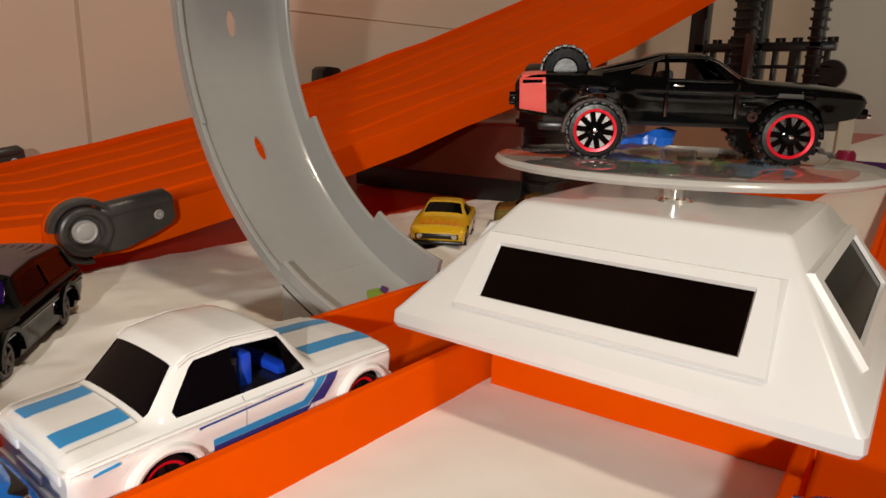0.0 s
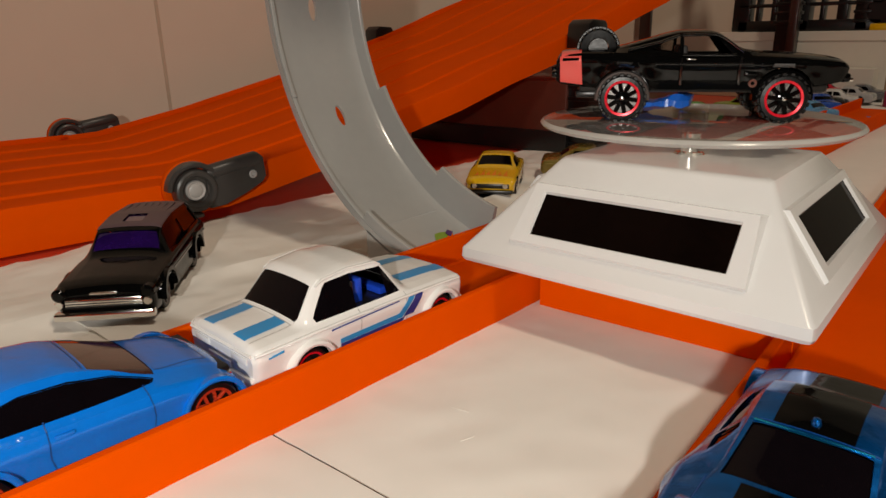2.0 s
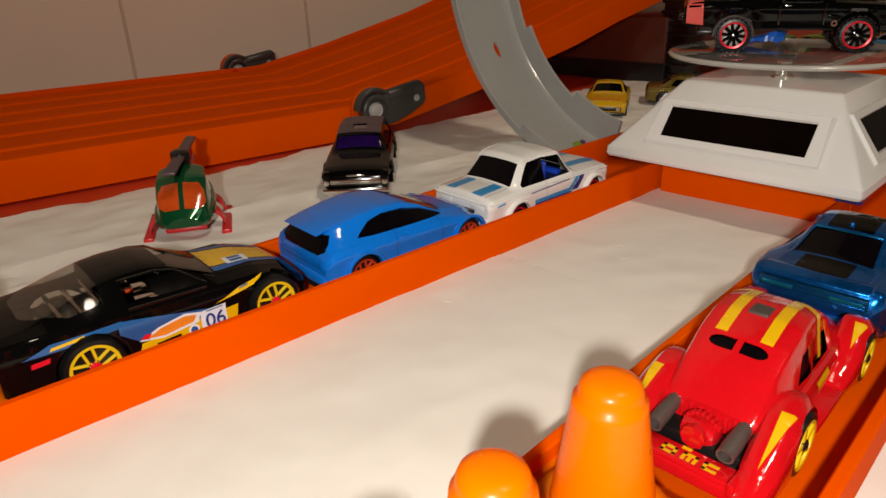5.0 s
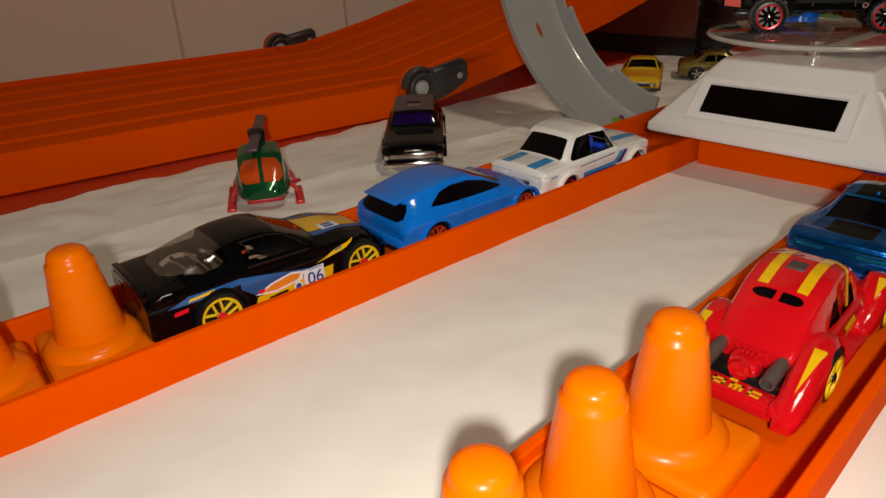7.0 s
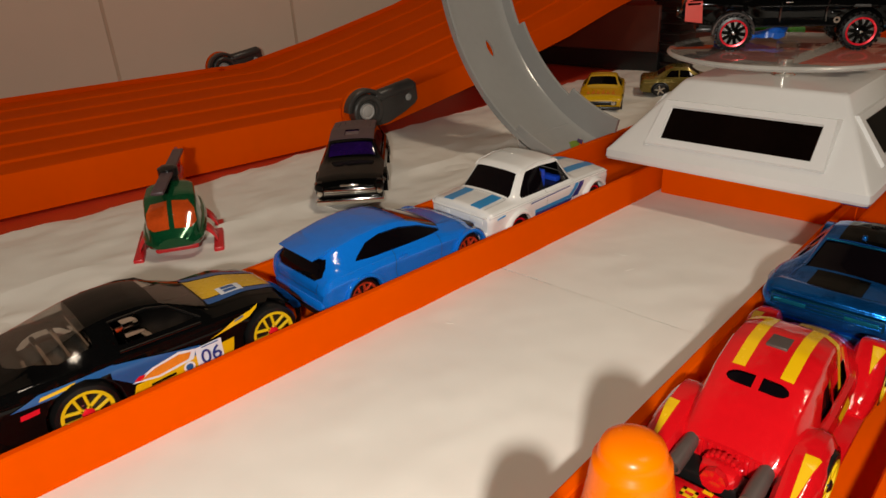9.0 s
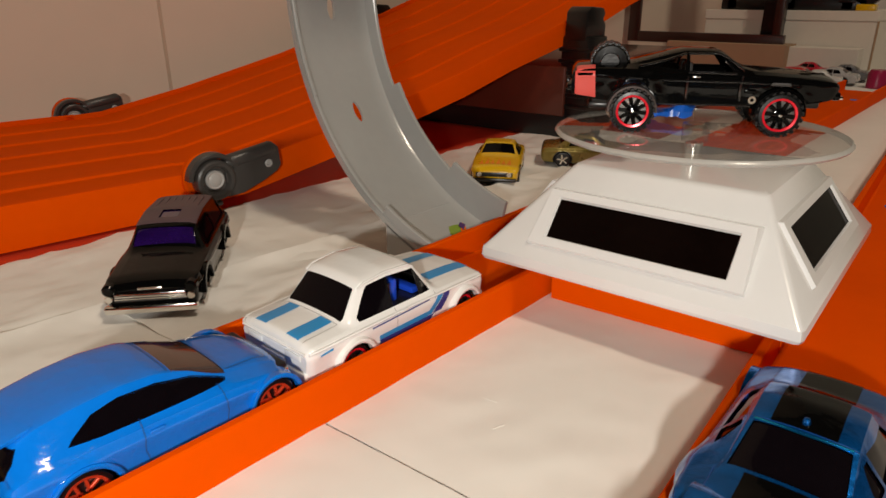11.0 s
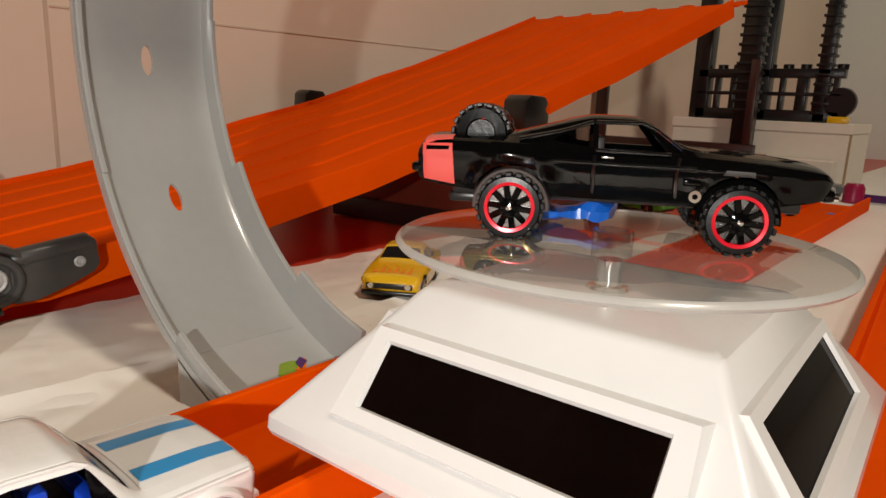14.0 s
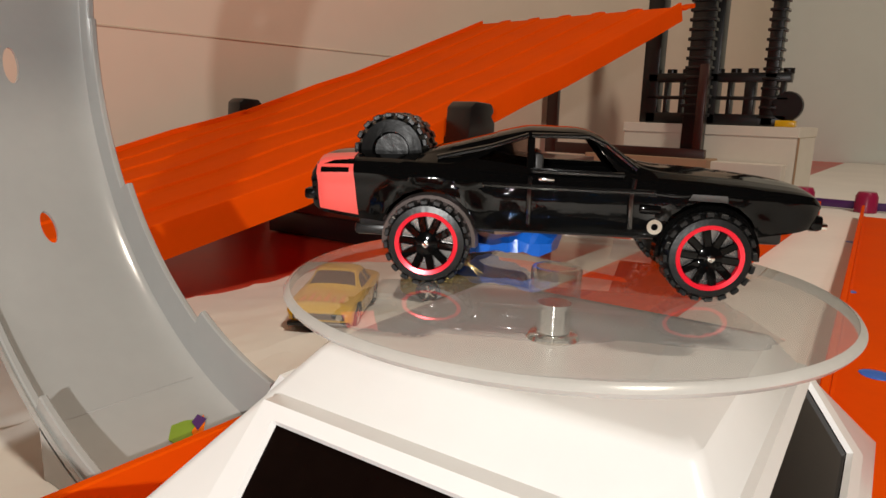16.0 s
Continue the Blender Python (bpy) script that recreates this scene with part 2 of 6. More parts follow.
# ---- structure ----
solid("floor", box(-150, 150, -150, 260, -3.2, -0.12), M_TABLE, "dark red wooden tabletop under paper sheets", "table top", kind="structure")
def wavy_sheet(x0, x1, y0, y1, z, amp, seed, nx=40, ny=60, skew=0.0, west=0.0, north=0.0, turn=0.0):
    """A paper sheet with soft folds; west and north lift its edges."""
    b = bmesh.new()
    grid = []
    for j in range(ny + 1):
        row = []
        for i in range(nx + 1):
            x, y = x0 + (x1 - x0) * i / nx, y0 + (y1 - y0) * j / ny
            h = noise.noise(V(x * .12 + seed, y * .12, seed)) * amp + noise.noise(V(x * .4, y * .35 + seed, 3)) * amp * .6 + (.4 - abs(noise.noise(V(x * .45 + y * .2 + seed, y * .5 - x * .25, 7)))) * amp * 1.1 + (.3 - abs(noise.noise(V(x * 1.3 + seed, y * 1.1, 9)))) * amp * .4
            loose = 1 + 2.2 * min(1, max(0, (-4.5 - x) / 1.5))
            h = h * loose
            if seed == 1:
                h = max(h, -.02)
            h = h + west * max(0, 1 - (x - x0) / 1.1) ** 2 + north * max(0, 1 - (y1 - y) / .7) ** 2
            row.append(b.verts.new((x + skew * y, y + turn * (x - 2.5), z + h)))
        grid.append(row)
    for j in range(ny):
        for i in range(nx):
            b.faces.new((grid[j][i], grid[j][i + 1], grid[j + 1][i + 1], grid[j + 1][i]))
    ret = bmesh.ops.extrude_face_region(b, geom=b.faces[:])
    bmesh.ops.translate(b, vec=(0, 0, -0.03), verts=[g for g in ret["geom"] if isinstance(g, bmesh.types.BMVert)])
    return b


solid("paper_sheet", wavy_sheet(-16.2, 1.0, -30, 42, -0.06, 0.06, 1, 80, 200), M_PAPER, "white paper sheet lying on the table", "paper", kind="structure")
solid("paper_sheet", wavy_sheet(-10.2, 7.5, -30, 7.64, 0.02, 0.04, 2, 90, 170, .05, .12, .0, .07), M_PAPER, "white paper sheet lying over another", "paper", kind="structure")
solid("paper_sheet", wavy_sheet(-10.2, 7.0, 7.7, 36, 0.015, 0.045, 3, 90, 130, .05, .12, turn=.07), M_PAPER, "white paper sheet with pressed creases", "paper", kind="structure")
solid("paper_sheet", wavy_sheet(-8, 70, 36.02, 167.5, -0.03, 0.02, 4), M_PAPER, "white paper sheet under the tracks", "paper", kind="structure")
solid("paper_sheet", wavy_sheet(7.0, 45, -40, 36.1, -0.02, 0.015, 5), M_PAPER, "white paper sheet beside the track", "paper", kind="structure")
# dark backing added below the gap; its colour draws the seam's thin shadow
solid("seam_shade_strip", box(-2, 6.4, -.25, .25, -.06, -.022), M_WOOD_DK, "dark strip added under the paper gap as its shadow line", "table", at=(1.6, 7.63, 0), rz=4.0, kind="structure")
STRIP_TURN = -6.56


def along(dx, dy, dz=0.0, rx=0.0):
    """A pose in the drag strip's own directions, from its hinge corner, in centimetres."""
    return pose(-16.5 * CM, 14 * CM, 0, 0, 0, STRIP_TURN) @ pose(dx * CM, dy * CM, dz * CM, rx, 0, 0)


wall = solid("wall_west", box(-30, -25.3, -170, 150, -3, 165), M_WALL, "off-white wall boards with upright joints", "wall", kind="structure", m=along(0, 0))
part("joint", box(-25.33, -25.24, -6.55, -6.3, -3, 60, .03), M_JOINT, wall)
part("joint", box(-25.33, -25.24, 8.35, 8.6, -3, 60, .03), M_JOINT, wall)
part("board_edge", box(-25.34, -25.24, 8.7, 76, 12.75, 12.9, .03), M_JOINT, wall)
solid("wall_north", box(-47, 165, 168, 172, -3, 165), M_WALL_GREY, "pale grey wall behind the toys", "wall", kind="structure")
# unseen walls and ceiling, added dark to cut fill and grey reflections
solid("unseen_wall_east", box(161, 165, -165, 168, -3, 165), M_UNSEEN_ROOM, "unseen room wall, dark brown to keep reflections low", "wall", kind="structure")
solid("unseen_wall_south", box(-47, 161, -165, -161, -3, 165), M_UNSEEN_ROOM, "unseen room wall, dark brown to keep reflections low", "wall", kind="structure")
solid("ceiling", box(-60, 165, -165, 172, 165, 168), M_UNSEEN_ROOM, "unseen ceiling, dark brown to keep reflections low", "ceiling", kind="structure")

FLOORSEC = [(-1.76, 0), (1.76, 0), (1.76, .25), (1.66, .2), (-1.66, .2), (-1.76, .25)]
WALLSEC = [(1.77, 0), (2, 0), (2, 1.08), (1.96, 1.12), (1.8, 1.12), (1.77, 1.08)]


def track(name, label, points):
    st = []
    for k, p in enumerate(points):
        a, c = Vector(points[max(0, k - 1)]), Vector(points[min(len(points) - 1, k + 1)])
        d = (c - a).normalized()
        side = d.cross(V(0, 0, 1)).normalized()
        st.append((p, side, side.cross(d)))
    ob = thing(name, label, "toy track", group="race tracks")
    part("bed", sweep(FLOORSEC, st), M_ORANGE, ob, angle=25)
    part("side_wall", sweep(WALLSEC, st), M_ORANGE, ob, angle=25)
    part("side_wall", sweep([(-a, c) for a, c in WALLSEC], st), M_ORANGE, ob, angle=25)
    return ob


RX = lambda y: 9.45 - 0.066 * (y - 3)
track("track", "bright orange plastic toy track lane with parked cars", [(-2, -16, 0.02), (-2, 23.9, 0.02)])
track("track", "far orange plastic toy track lane behind the turntable", [(-2, 24, 0.02), (-2.3, 75, 0.02)])
track("track", "bright orange plastic toy track lane with raised sides", [(RX(-16), -16, 0.02), (RX(75), 75, 0.02)])
track("crossing_track", "orange crossing track piece under the turntable", [(0.02, 18.35, 0.03), (6.6, 18.95, 0.03)])

# ---- six lane drag strip with a rising ramp ----
def strip(name, label, points, lanes=6, width=3.42, high=1.4):
    """A wide flat track with low ridges between lanes, in the strip's own directions."""
    total = lanes * width
    st = []
    for k, p in enumerate(points):
        a, c = Vector(points[max(0, k - 1)]), Vector(points[min(len(points) - 1, k + 1)])
        d = (c - a).normalized()
        side = V(-1, 0, 0)
        st.append((p, side, side.cross(d) * -1))
    ob = thing(name, label, "toy track", m=along(0, 0))
    part("deck", sweep([(.23, high - .5), (.23, high - .3), (total - .23, high - .3), (total - .23, high - .5)], st), M_ORANGE, ob, angle=25)
    for x in (0, total - .22):
        part("side_rail", sweep([(x, 0), (x, high - .03), (x + .03, high), (x + .19, high), (x + .22, high - .03), (x + .22, 0)], st), M_ORANGE, ob, angle=25)
    for k in range(1, lanes):
        x = k * width
        part("divider", sweep([(x - .14, high - .31), (x - .08, high - .19), (x - .05, high - .18), (x + .05, high - .18), (x + .08, high - .19), (x + .14, high - .31)], st), M_ORANGE, ob, angle=25)
    return ob


strip_bed = strip("drag_strip", "wide six lane orange plastic drag strip", [(0, -60, .02), (0, .1, .02)], high=1.75)
RISE = [(-.3, .31), (2, .4), (4, .78), (8, 1.55), (12, 2.5), (16, 3.45), (20, 4.65), (24, 5.65), (25.6, 6.1)]
RISE2 = [(25.4, 6.0), (29, 7.2), (32, 8.25), (36, 9.45), (41, 11.25), (48, 13.8), (52, 15.3)]
ramp1 = strip("ramp", "wide six lane orange plastic ramp rising from the strip", [(0, y, z) for y, z in RISE])
ramp2 = strip("ramp", "upper six lane orange plastic ramp on supports", [(0, y, z) for y, z in RISE2])


def tongue(parent, x, y, z):
    b = box(-.35, .35, 0, 1.1, 0, .25, .05)
    lathe([(.55, 0), (.55, .25), (0, .25)], 16, bm=b, m=Matrix.Translation((0, 1.2, 0)))
    b.transform(Matrix.Translation((x, y, z)) @ Matrix.Rotation(radians(17), 4, "X"))
    part("tongue", b, M_ORANGE, parent, "joining tongue at the track end")


for k in range(6):
    tongue(ramp1, -1.3 - 3.42 * k + (1.3 if k == 0 else 0), 25.0, 6.6)
    tongue(ramp2, -1.3 - 3.42 * k + (1.3 if k == 0 else 0), 51.6, 16.0)


def hinge(x):
    """The hinge bracket on one side of the ramp: ring, pin, curved hook and a tube-backed arm."""
    at = Matrix.Translation((x, .35, 1.5))
    tilt = at @ Matrix.Translation((-.25, 0, .08)) @ Matrix.Rotation(radians(9), 4, "X")
    arm = prism([(.35, -1.02), (1.1, -1.08), (2.2, -.86), (2.95, -.62), (3.18, -.4), (3.24, .45), (3.05, .68), (.7, .62), (.5, .2)], .46, "yz", bevel=.07)
    arm.transform(tilt)
    h = part("hinge", arm, M_DARKGREY, ramp1, "dark grey plastic hinge bracket")
    back = lathe([(0, .62), (.3, .64), (.34, .72), (.34, 2.95), (.28, 3.06), (0, 3.08)], 20, axis="y")
    back.transform(tilt @ Matrix.Translation((.2, 0, .42)))
    part("arm_back", back, M_DARKGREY, h, "rounded back of the arm")
    part("pivot_ring", lathe([(.42, -.28), (.88, -.28), (.9, -.2), (.9, .26), (.86, .36), (.78, .4), (.66, .38), (.6, .3), (.56, .14), (.42, .1)], 36, axis="x", m=at), M_DARKGREY, h)
    part("pivot_pin", lathe([(0, -.3), (.43, -.3), (.43, .16), (.38, .22), (.3, .19), (.22, .24), (0, .25)], 28, axis="x", m=at), M_PIN, h, "light grey pin")
    st = []
    for k in range(15):
        a = radians(25 + 150 * k / 14)
        d = V(0, math.cos(a), math.sin(a))
        st.append((at.translation + d * 1.06, V(1, 0, 0), d))
    part("hook", sweep([(-.25, -.11), (.22, -.11), (.28, -.04), (.28, .06), (.22, .12), (-.25, .12)], st), M_DARKGREY, h)
    st = []
    for k in range(9):
        a = radians(215 + 65 * k / 8)
        d = V(0, math.cos(a), math.sin(a))
        st.append((at.translation + d * (1.04 + .03 * k / 8), V(1, 0, 0), d))
    part("hook", sweep([(-.25, -.1), (.22, -.1), (.26, 0), (.22, .1), (-.25, .1)], st), M_DARKGREY, h)
    part("rivet", lathe([(0, .2), (.15, .22), (.19, .3), (.12, .33), (.08, .27), (0, .26)], 16, axis="x", m=tilt @ Matrix.Translation((.24, 2.55, -.12))), M_PIN, h)
    part("boss", lathe([(1.1, -.32), (1.2, -.4), (1.2, -.7), (0, -.7)], 28, axis="x", m=at), M_ORANGE, h, "orange boss behind the ring")


hinge(.55)
hinge(-21.2)


def support(x, y, top, name, label):
    p = thing(name, label, "track support", m=along(x, y), group="ramp supports")
    part("column", box(-1.1, 1.1, -1.0, 1.0, 0, top - .4, .15), M_BLACK_PL, p)
    for k in range(int(top * 1.3)):
        part("rib", box(-1.2, 1.2, -1.12, 1.12, .5 + k * .72, .75 + k * .72, .06), M_BLACK_PL, p)
    jaw = prism([(-1.05, -.7), (1.0, -.7), (1.05, .3), (.75, .62), (.95, .95), (.7, 1.3), (-.55, 1.38), (-.95, 1.1), (-1.0, .4)], 1.7, "yz", bevel=.12)
    jaw.transform(Matrix.Translation((-.85, 0, top)))
    part("clip", jaw, M_BLACK_PL, p, "clip over the track edge")


support(.95, 25.8, 6.9, "ramp_support", "black ribbed plastic column clipped under the ramp")
support(-21.4, 25.8, 6.9, "ramp_support", "black ribbed plastic column clipped under the ramp")

# ---- loop ----
LOOP_C, LOOP_R = V(-1.8, 17.45, 9.5), 9.35


def loop_stations(a0, a1, n):
    out = []
    for k in range(n + 1):
        a = radians(a0 + (a1 - a0) * k / n)
        r = V(math.sin(a), 0, -math.cos(a))
        out.append((LOOP_C + r * LOOP_R, V(0, 1, 0), -r))
    return out


loop = thing("loop", "light grey plastic loop track with slots and stepped flanges", "toy loop")
plate = sweep([(-1.95 + .3 * k, -.1) for k in range(14)] + [(1.95, .34), (1.87, .34), (1.83, .2), (1.74, .1), (1.58, .03)] + [(1.35 - .3 * k, .0) for k in range(10)] + [(-1.6, .015), (-1.8, .05), (-1.95, .14)], loop_stations(-14, -165, 110))


def with_slots(bm, name, material, parent, cuts):
    """Cuts rounded slots through a plate."""
    base = new(name, mesh_of(name, bm, material))
    cutter = bmesh.new()
    for m in cuts:
        lathe([(0, -.6), (.17, -.6), (.17, .6), (0, .6)], 20, bm=cutter, m=m @ Matrix.Diagonal((1, 2.5, 1, 1)))
    tool = new("cutter", mesh_of("cutter", cutter, material))
    mod = base.modifiers.new("cut", "BOOLEAN")
    mod.object, mod.operation = tool, "DIFFERENCE"
    bpy.context.view_layer.update()
    me = bpy.data.meshes.new_from_object(base.evaluated_get(bpy.context.evaluated_depsgraph_get()))
    base.modifiers.clear()
    bpy.data.objects.remove(tool)
    me.set_sharp_from_angle(angle=radians(40))
    base.data = me
    base.parent = parent
    return base


def on_loop(a, y=0.0):
    a = radians(a)
    r = V(math.sin(a), 0, -math.cos(a))
    t = V(math.cos(a), 0, math.sin(a))
    m = Matrix((V(0, 1, 0), t, -r)).transposed().to_4x4()
    m.translation = LOOP_C + r * LOOP_R + V(0, y, 0)
    return m


with_slots(plate, "loop_plate", M_GREY, loop, [on_loop(-59), on_loop(-84), on_loop(-110)])
for y, flip in ((1.9, 1), (-1.9, -1)):
    for a0, a1, h in ((-14, -34, 1.35), (-34, -63, .95), (-63, -92, .6), (-92, -165, .5)) if flip > 0 else ((-14, -31, .5), (-31, -64, .16), (-64, -165, .2)):
        sec = [(y, -.1), (y, h - .03), (y - .03 * flip, h), (y - .13 * flip, h), (y - .16 * flip, h - .03), (y - .2 * flip, -.1)]
        part("flange", sweep(sec, loop_stations(a0, a1, 24)), M_GREY, loop)
foot = [(LOOP_C.x + (LOOP_R + .05) * math.sin(radians(a)), LOOP_C.z - (LOOP_R + .05) * math.cos(radians(a))) for a in range(-14, -30, -3)]
outline = [(foot[0][0], 0.03)] + foot + [(foot[-1][0], 0.03)]
for y0, y1 in ((15.5, 15.75), (19.15, 19.4)):
    part("foot_plate", prism(outline, y1 - y0, "xz", m=Matrix.Translation((0, y0, 0))), M_GREY, loop, smooth=False)
part("foot_edge", box(foot[-1][0] - .12, foot[-1][0] + .12, 15.76, 19.14, .03, foot[-1][1] + .02, .03), M_GREY, loop)
for pts, mat, lift in (([(-.55, -.5), (-.3, .35), (.1, -.1), (.55, -.75), (-.1, -.95)], M_STICKER, .03), ([(-.25, .3), (.6, -.55), (.75, -.8), (.1, -.45)], M_CONE, .055), ([(.25, -.4), (.7, -.62), (.6, -.85), (.3, -.7)], M_PURPLE_PL, .08)):
    st = prism(pts, .02, "xy")
    st.transform(on_loop(-16.5, .4) @ Matrix.Diagonal((.8, 1.0, .8, 1)) @ Matrix.Translation((0, 0, lift)))
    part("sticker", st, mat, loop, "green, orange and purple sticker")

# ---- turntable ----
BASE = pose(3.02 * CM, 19.4 * CM, 0, 0, 0, 2.6)
turntable = thing("turntable", "white square solar display turntable with clear disc", "turntable", m=BASE)


def pyramid():
    b = bmesh.new()
    rings = []
    for hx, hy, z in ((4.2, 4.6, 1.63), (4.36, 4.76, 1.66), (4.4, 4.8, 1.75), (4.38, 4.78, 2.0), (4.3, 4.7, 2.09), (2.76, 2.52, 4.24), (2.7, 2.44, 4.3), (2.5, 2.2, 4.32)):
        c = .16 if z < 4 else .2
        q = c * .3
        rings.append([b.verts.new((x, y, z)) for x, y in ((-hx + c, -hy), (hx - c, -hy), (hx - q, -hy + q), (hx, -hy + c), (hx, hy - c), (hx - q, hy - q), (hx - c, hy), (-hx + c, hy), (-hx + q, hy - q), (-hx, hy - c), (-hx, -hy + c), (-hx + q, -hy + q))])
    n = 12
    for p, q in zip(rings, rings[1:]):
        for k in range(n):
            b.faces.new((p[k], p[(k + 1) % n], q[(k + 1) % n], q[k]))
    b.faces.new(rings[0][::-1])
    b.faces.new(rings[-1])
    return b


part("base", pyramid(), M_WHITE_ABS, turntable, angle=28)


def frame_piece(out, hole, t):
    """A four-sided frame in its own plane, t thick, with sloping cheeks."""
    b = bmesh.new()
    rows = []
    for (w0, h0, w1, h1), z in (((out[0] + .12, out[1] - .16, out[2] + .12, out[3] + .3), -.5), ((out[0], out[1], out[2], out[3]), t), ((hole[0] + .04, hole[1] - .04, hole[2] + .04, hole[3] + .04), t), ((hole[0], hole[1], hole[2], hole[3]), t - .08)):
        rows.append([b.verts.new(p) for p in ((-w0, h0, z), (w0, h0, z), (w1, h1, z), (-w1, h1, z))])
    for p, q in zip(rows, rows[1:]):
        for k in range(4):
            b.faces.new((p[k], p[(k + 1) % 4], q[(k + 1) % 4], q[k]))
    return b


for k in range(4):
    turn = Matrix.Rotation(math.pi / 2 * k, 4, "Z") @ Matrix.Translation((0, -4.3 if k % 2 == 0 else -3.985, 2.62)) @ Matrix.Rotation(math.atan2(.92, .74) if k % 2 == 0 else radians(54.4), 4, "X")
    bz = frame_piece((2.95, -.28, 2.8, 1.42), (2.46, 0, 2.46, 1.17), .05)
    bz.transform(turn)
    bezel = part("bezel", bz, M_WHITE_ABS, turntable, angle=20)
    pn = box(-2.5, 2.5, -.04, 1.21, -.12, -.04)
    pn.transform(turn)
    part("solar_panel", pn, M_SOLAR, bezel, "dark brown solar cell", smooth=False)
DISC_Z = 5.18
DC = Matrix.Translation((-.1, .0, 0))
disc = part("disc", lathe([(0, DISC_Z - .1), (3.95, DISC_Z - .1), (4.04, DISC_Z - .06), (4.08, DISC_Z), (4.04, DISC_Z + .06), (3.95, DISC_Z + .1), (0, DISC_Z + .1)], 96, m=DC), M_CLEAR, turntable, "clear acrylic disc")
part("axle", lathe([(0, 4.3), (.26, 4.3), (.26, 4.88), (0, 4.88)], 20, m=DC), M_CHROME, turntable, "bright metal axle")
cap = part("cap", lathe([(.37, 4.92), (.38, 4.95), (.39, 5.42), (.37, 5.45), (.31, 5.45), (.3, 5.4), (.3, 5.28)], 32, m=DC, caps=False), M_CAP, turntable, "clear plastic hub")
part("collar", lathe([(.27, 4.32), (.42, 4.32), (.38, 4.38), (.27, 4.4)], 24, m=DC), M_CHROME, turntable)

rim = part("disc_edge", lathe([(4.0, DISC_Z - .085), (4.05, DISC_Z - .06), (4.09, DISC_Z), (4.05, DISC_Z + .06), (4.0, DISC_Z + .085)], 96, m=DC, caps=False), M_MILKY, disc, "milky polished edge")
disc.data.materials.append(M_THRU)
for f in disc.data.polygons:
    f.material_index = 1 if f.normal.z < .5 else 0
disc.visible_shadow = cap.visible_shadow = rim.visible_shadow = False

for x, y in ((-2.9, -1.5), (3.7, -3.0), (-2.9, 3.2), (3.7, 3.0)):
    part("foot", box(x - .4, x + .4, y - .4, y + .4, 1.12, 1.66, .06), M_NAVY, turntable, "blue tape pad")

# folded tape under the car on the disc
def tape_roll():
    st = []
    for k in range(33):
        t = k / 32
        st.append((V(-1.1 + 2.3 * t, .1 * math.sin(t * 7), DISC_Z + .2 + .3 * t), V(0, 1, .1 * math.sin(t * 9)), V(0, 0, 1)))
    b = sweep([(-.4, -.12), (.4, -.12), (.46, 0), (.4, .14), (.15, .2), (-.3, .16), (-.46, .05)], st)
    for v in b.verts:
        v.co += noise.noise_vector(v.co * 1.9) * .2 + noise.noise_vector(v.co * 5) * .09
        v.co.z = max(v.co.z, DISC_Z + .105)
    return b


solid("tape_roll", tape_roll(), M_TAPE, "crumpled blue tape roll on the clear disc", "tape", at=(1.3, 19.85, 0), rz=14, angle=15)

# ---- toy cars ----
def convex_edges(poly):
    area = sum(a[0] * b[1] - b[0] * a[1] for a, b in zip(poly, poly[1:] + poly[:1]))
    pts = poly if area > 0 else poly[::-1]
    return list(zip(pts, pts[1:] + pts[:1]))


def carve(bm, poly, axis, side=1, remove=True, off=0.0, facing=0.15):
    """Cuts a convex outline out of a skin, seen along an axis; returns the cut piece."""
    ia, ib, ic = {"x": (1, 2, 0), "y": (0, 2, 1), "z": (0, 1, 2)}[axis]
    lo = [min(p[k] for p in poly) for k in (0, 1)]
    hi = [max(p[k] for p in poly) for k in (0, 1)]
    bm.normal_update()

    def near(f):
        if f.normal[ic] * side < facing or (axis == "x" and f.calc_center_median().x * side < 0.2):
            return False
        a = [v.co[ia] for v in f.verts]
        b = [v.co[ib] for v in f.verts]
        return max(a) > lo[0] - .02 and min(a) < hi[0] + .02 and max(b) > lo[1] - .02 and min(b) < hi[1] + .02

    edges = convex_edges(poly)
    for (ax, ay), (bx, by) in edges:
        fs = [f for f in bm.faces if near(f)]
        geom = list({v for f in fs for v in f.verts}) + list({e for f in fs for e in f.edges}) + fs
        co, no = [0.0] * 3, [0.0] * 3
        co[ia], co[ib] = ax, ay
        no[ia], no[ib] = by - ay, -(bx - ax)
        bmesh.ops.bisect_plane(bm, geom=geom, plane_co=co, plane_no=Vector(no).normalized(), dist=1e-5)
    bm.normal_update()
    inside = []
    for f in bm.faces:
        if not near(f):
            continue
        c = f.calc_center_median()
        if all((bx - ax) * (c[ib] - ay) - (by - ay) * (c[ia] - ax) > -1e-6 for (ax, ay), (bx, by) in edges):
            inside.append(f)
    out = bmesh.new()
    made = {}
    for f in inside:
        for v in f.verts:
            if v not in made:
                made[v] = out.verts.new(v.co + v.normal * off)
        out.faces.new([made[v] for v in f.verts])
    if remove:
        bmesh.ops.delete(bm, geom=inside, context="FACES")
    return out


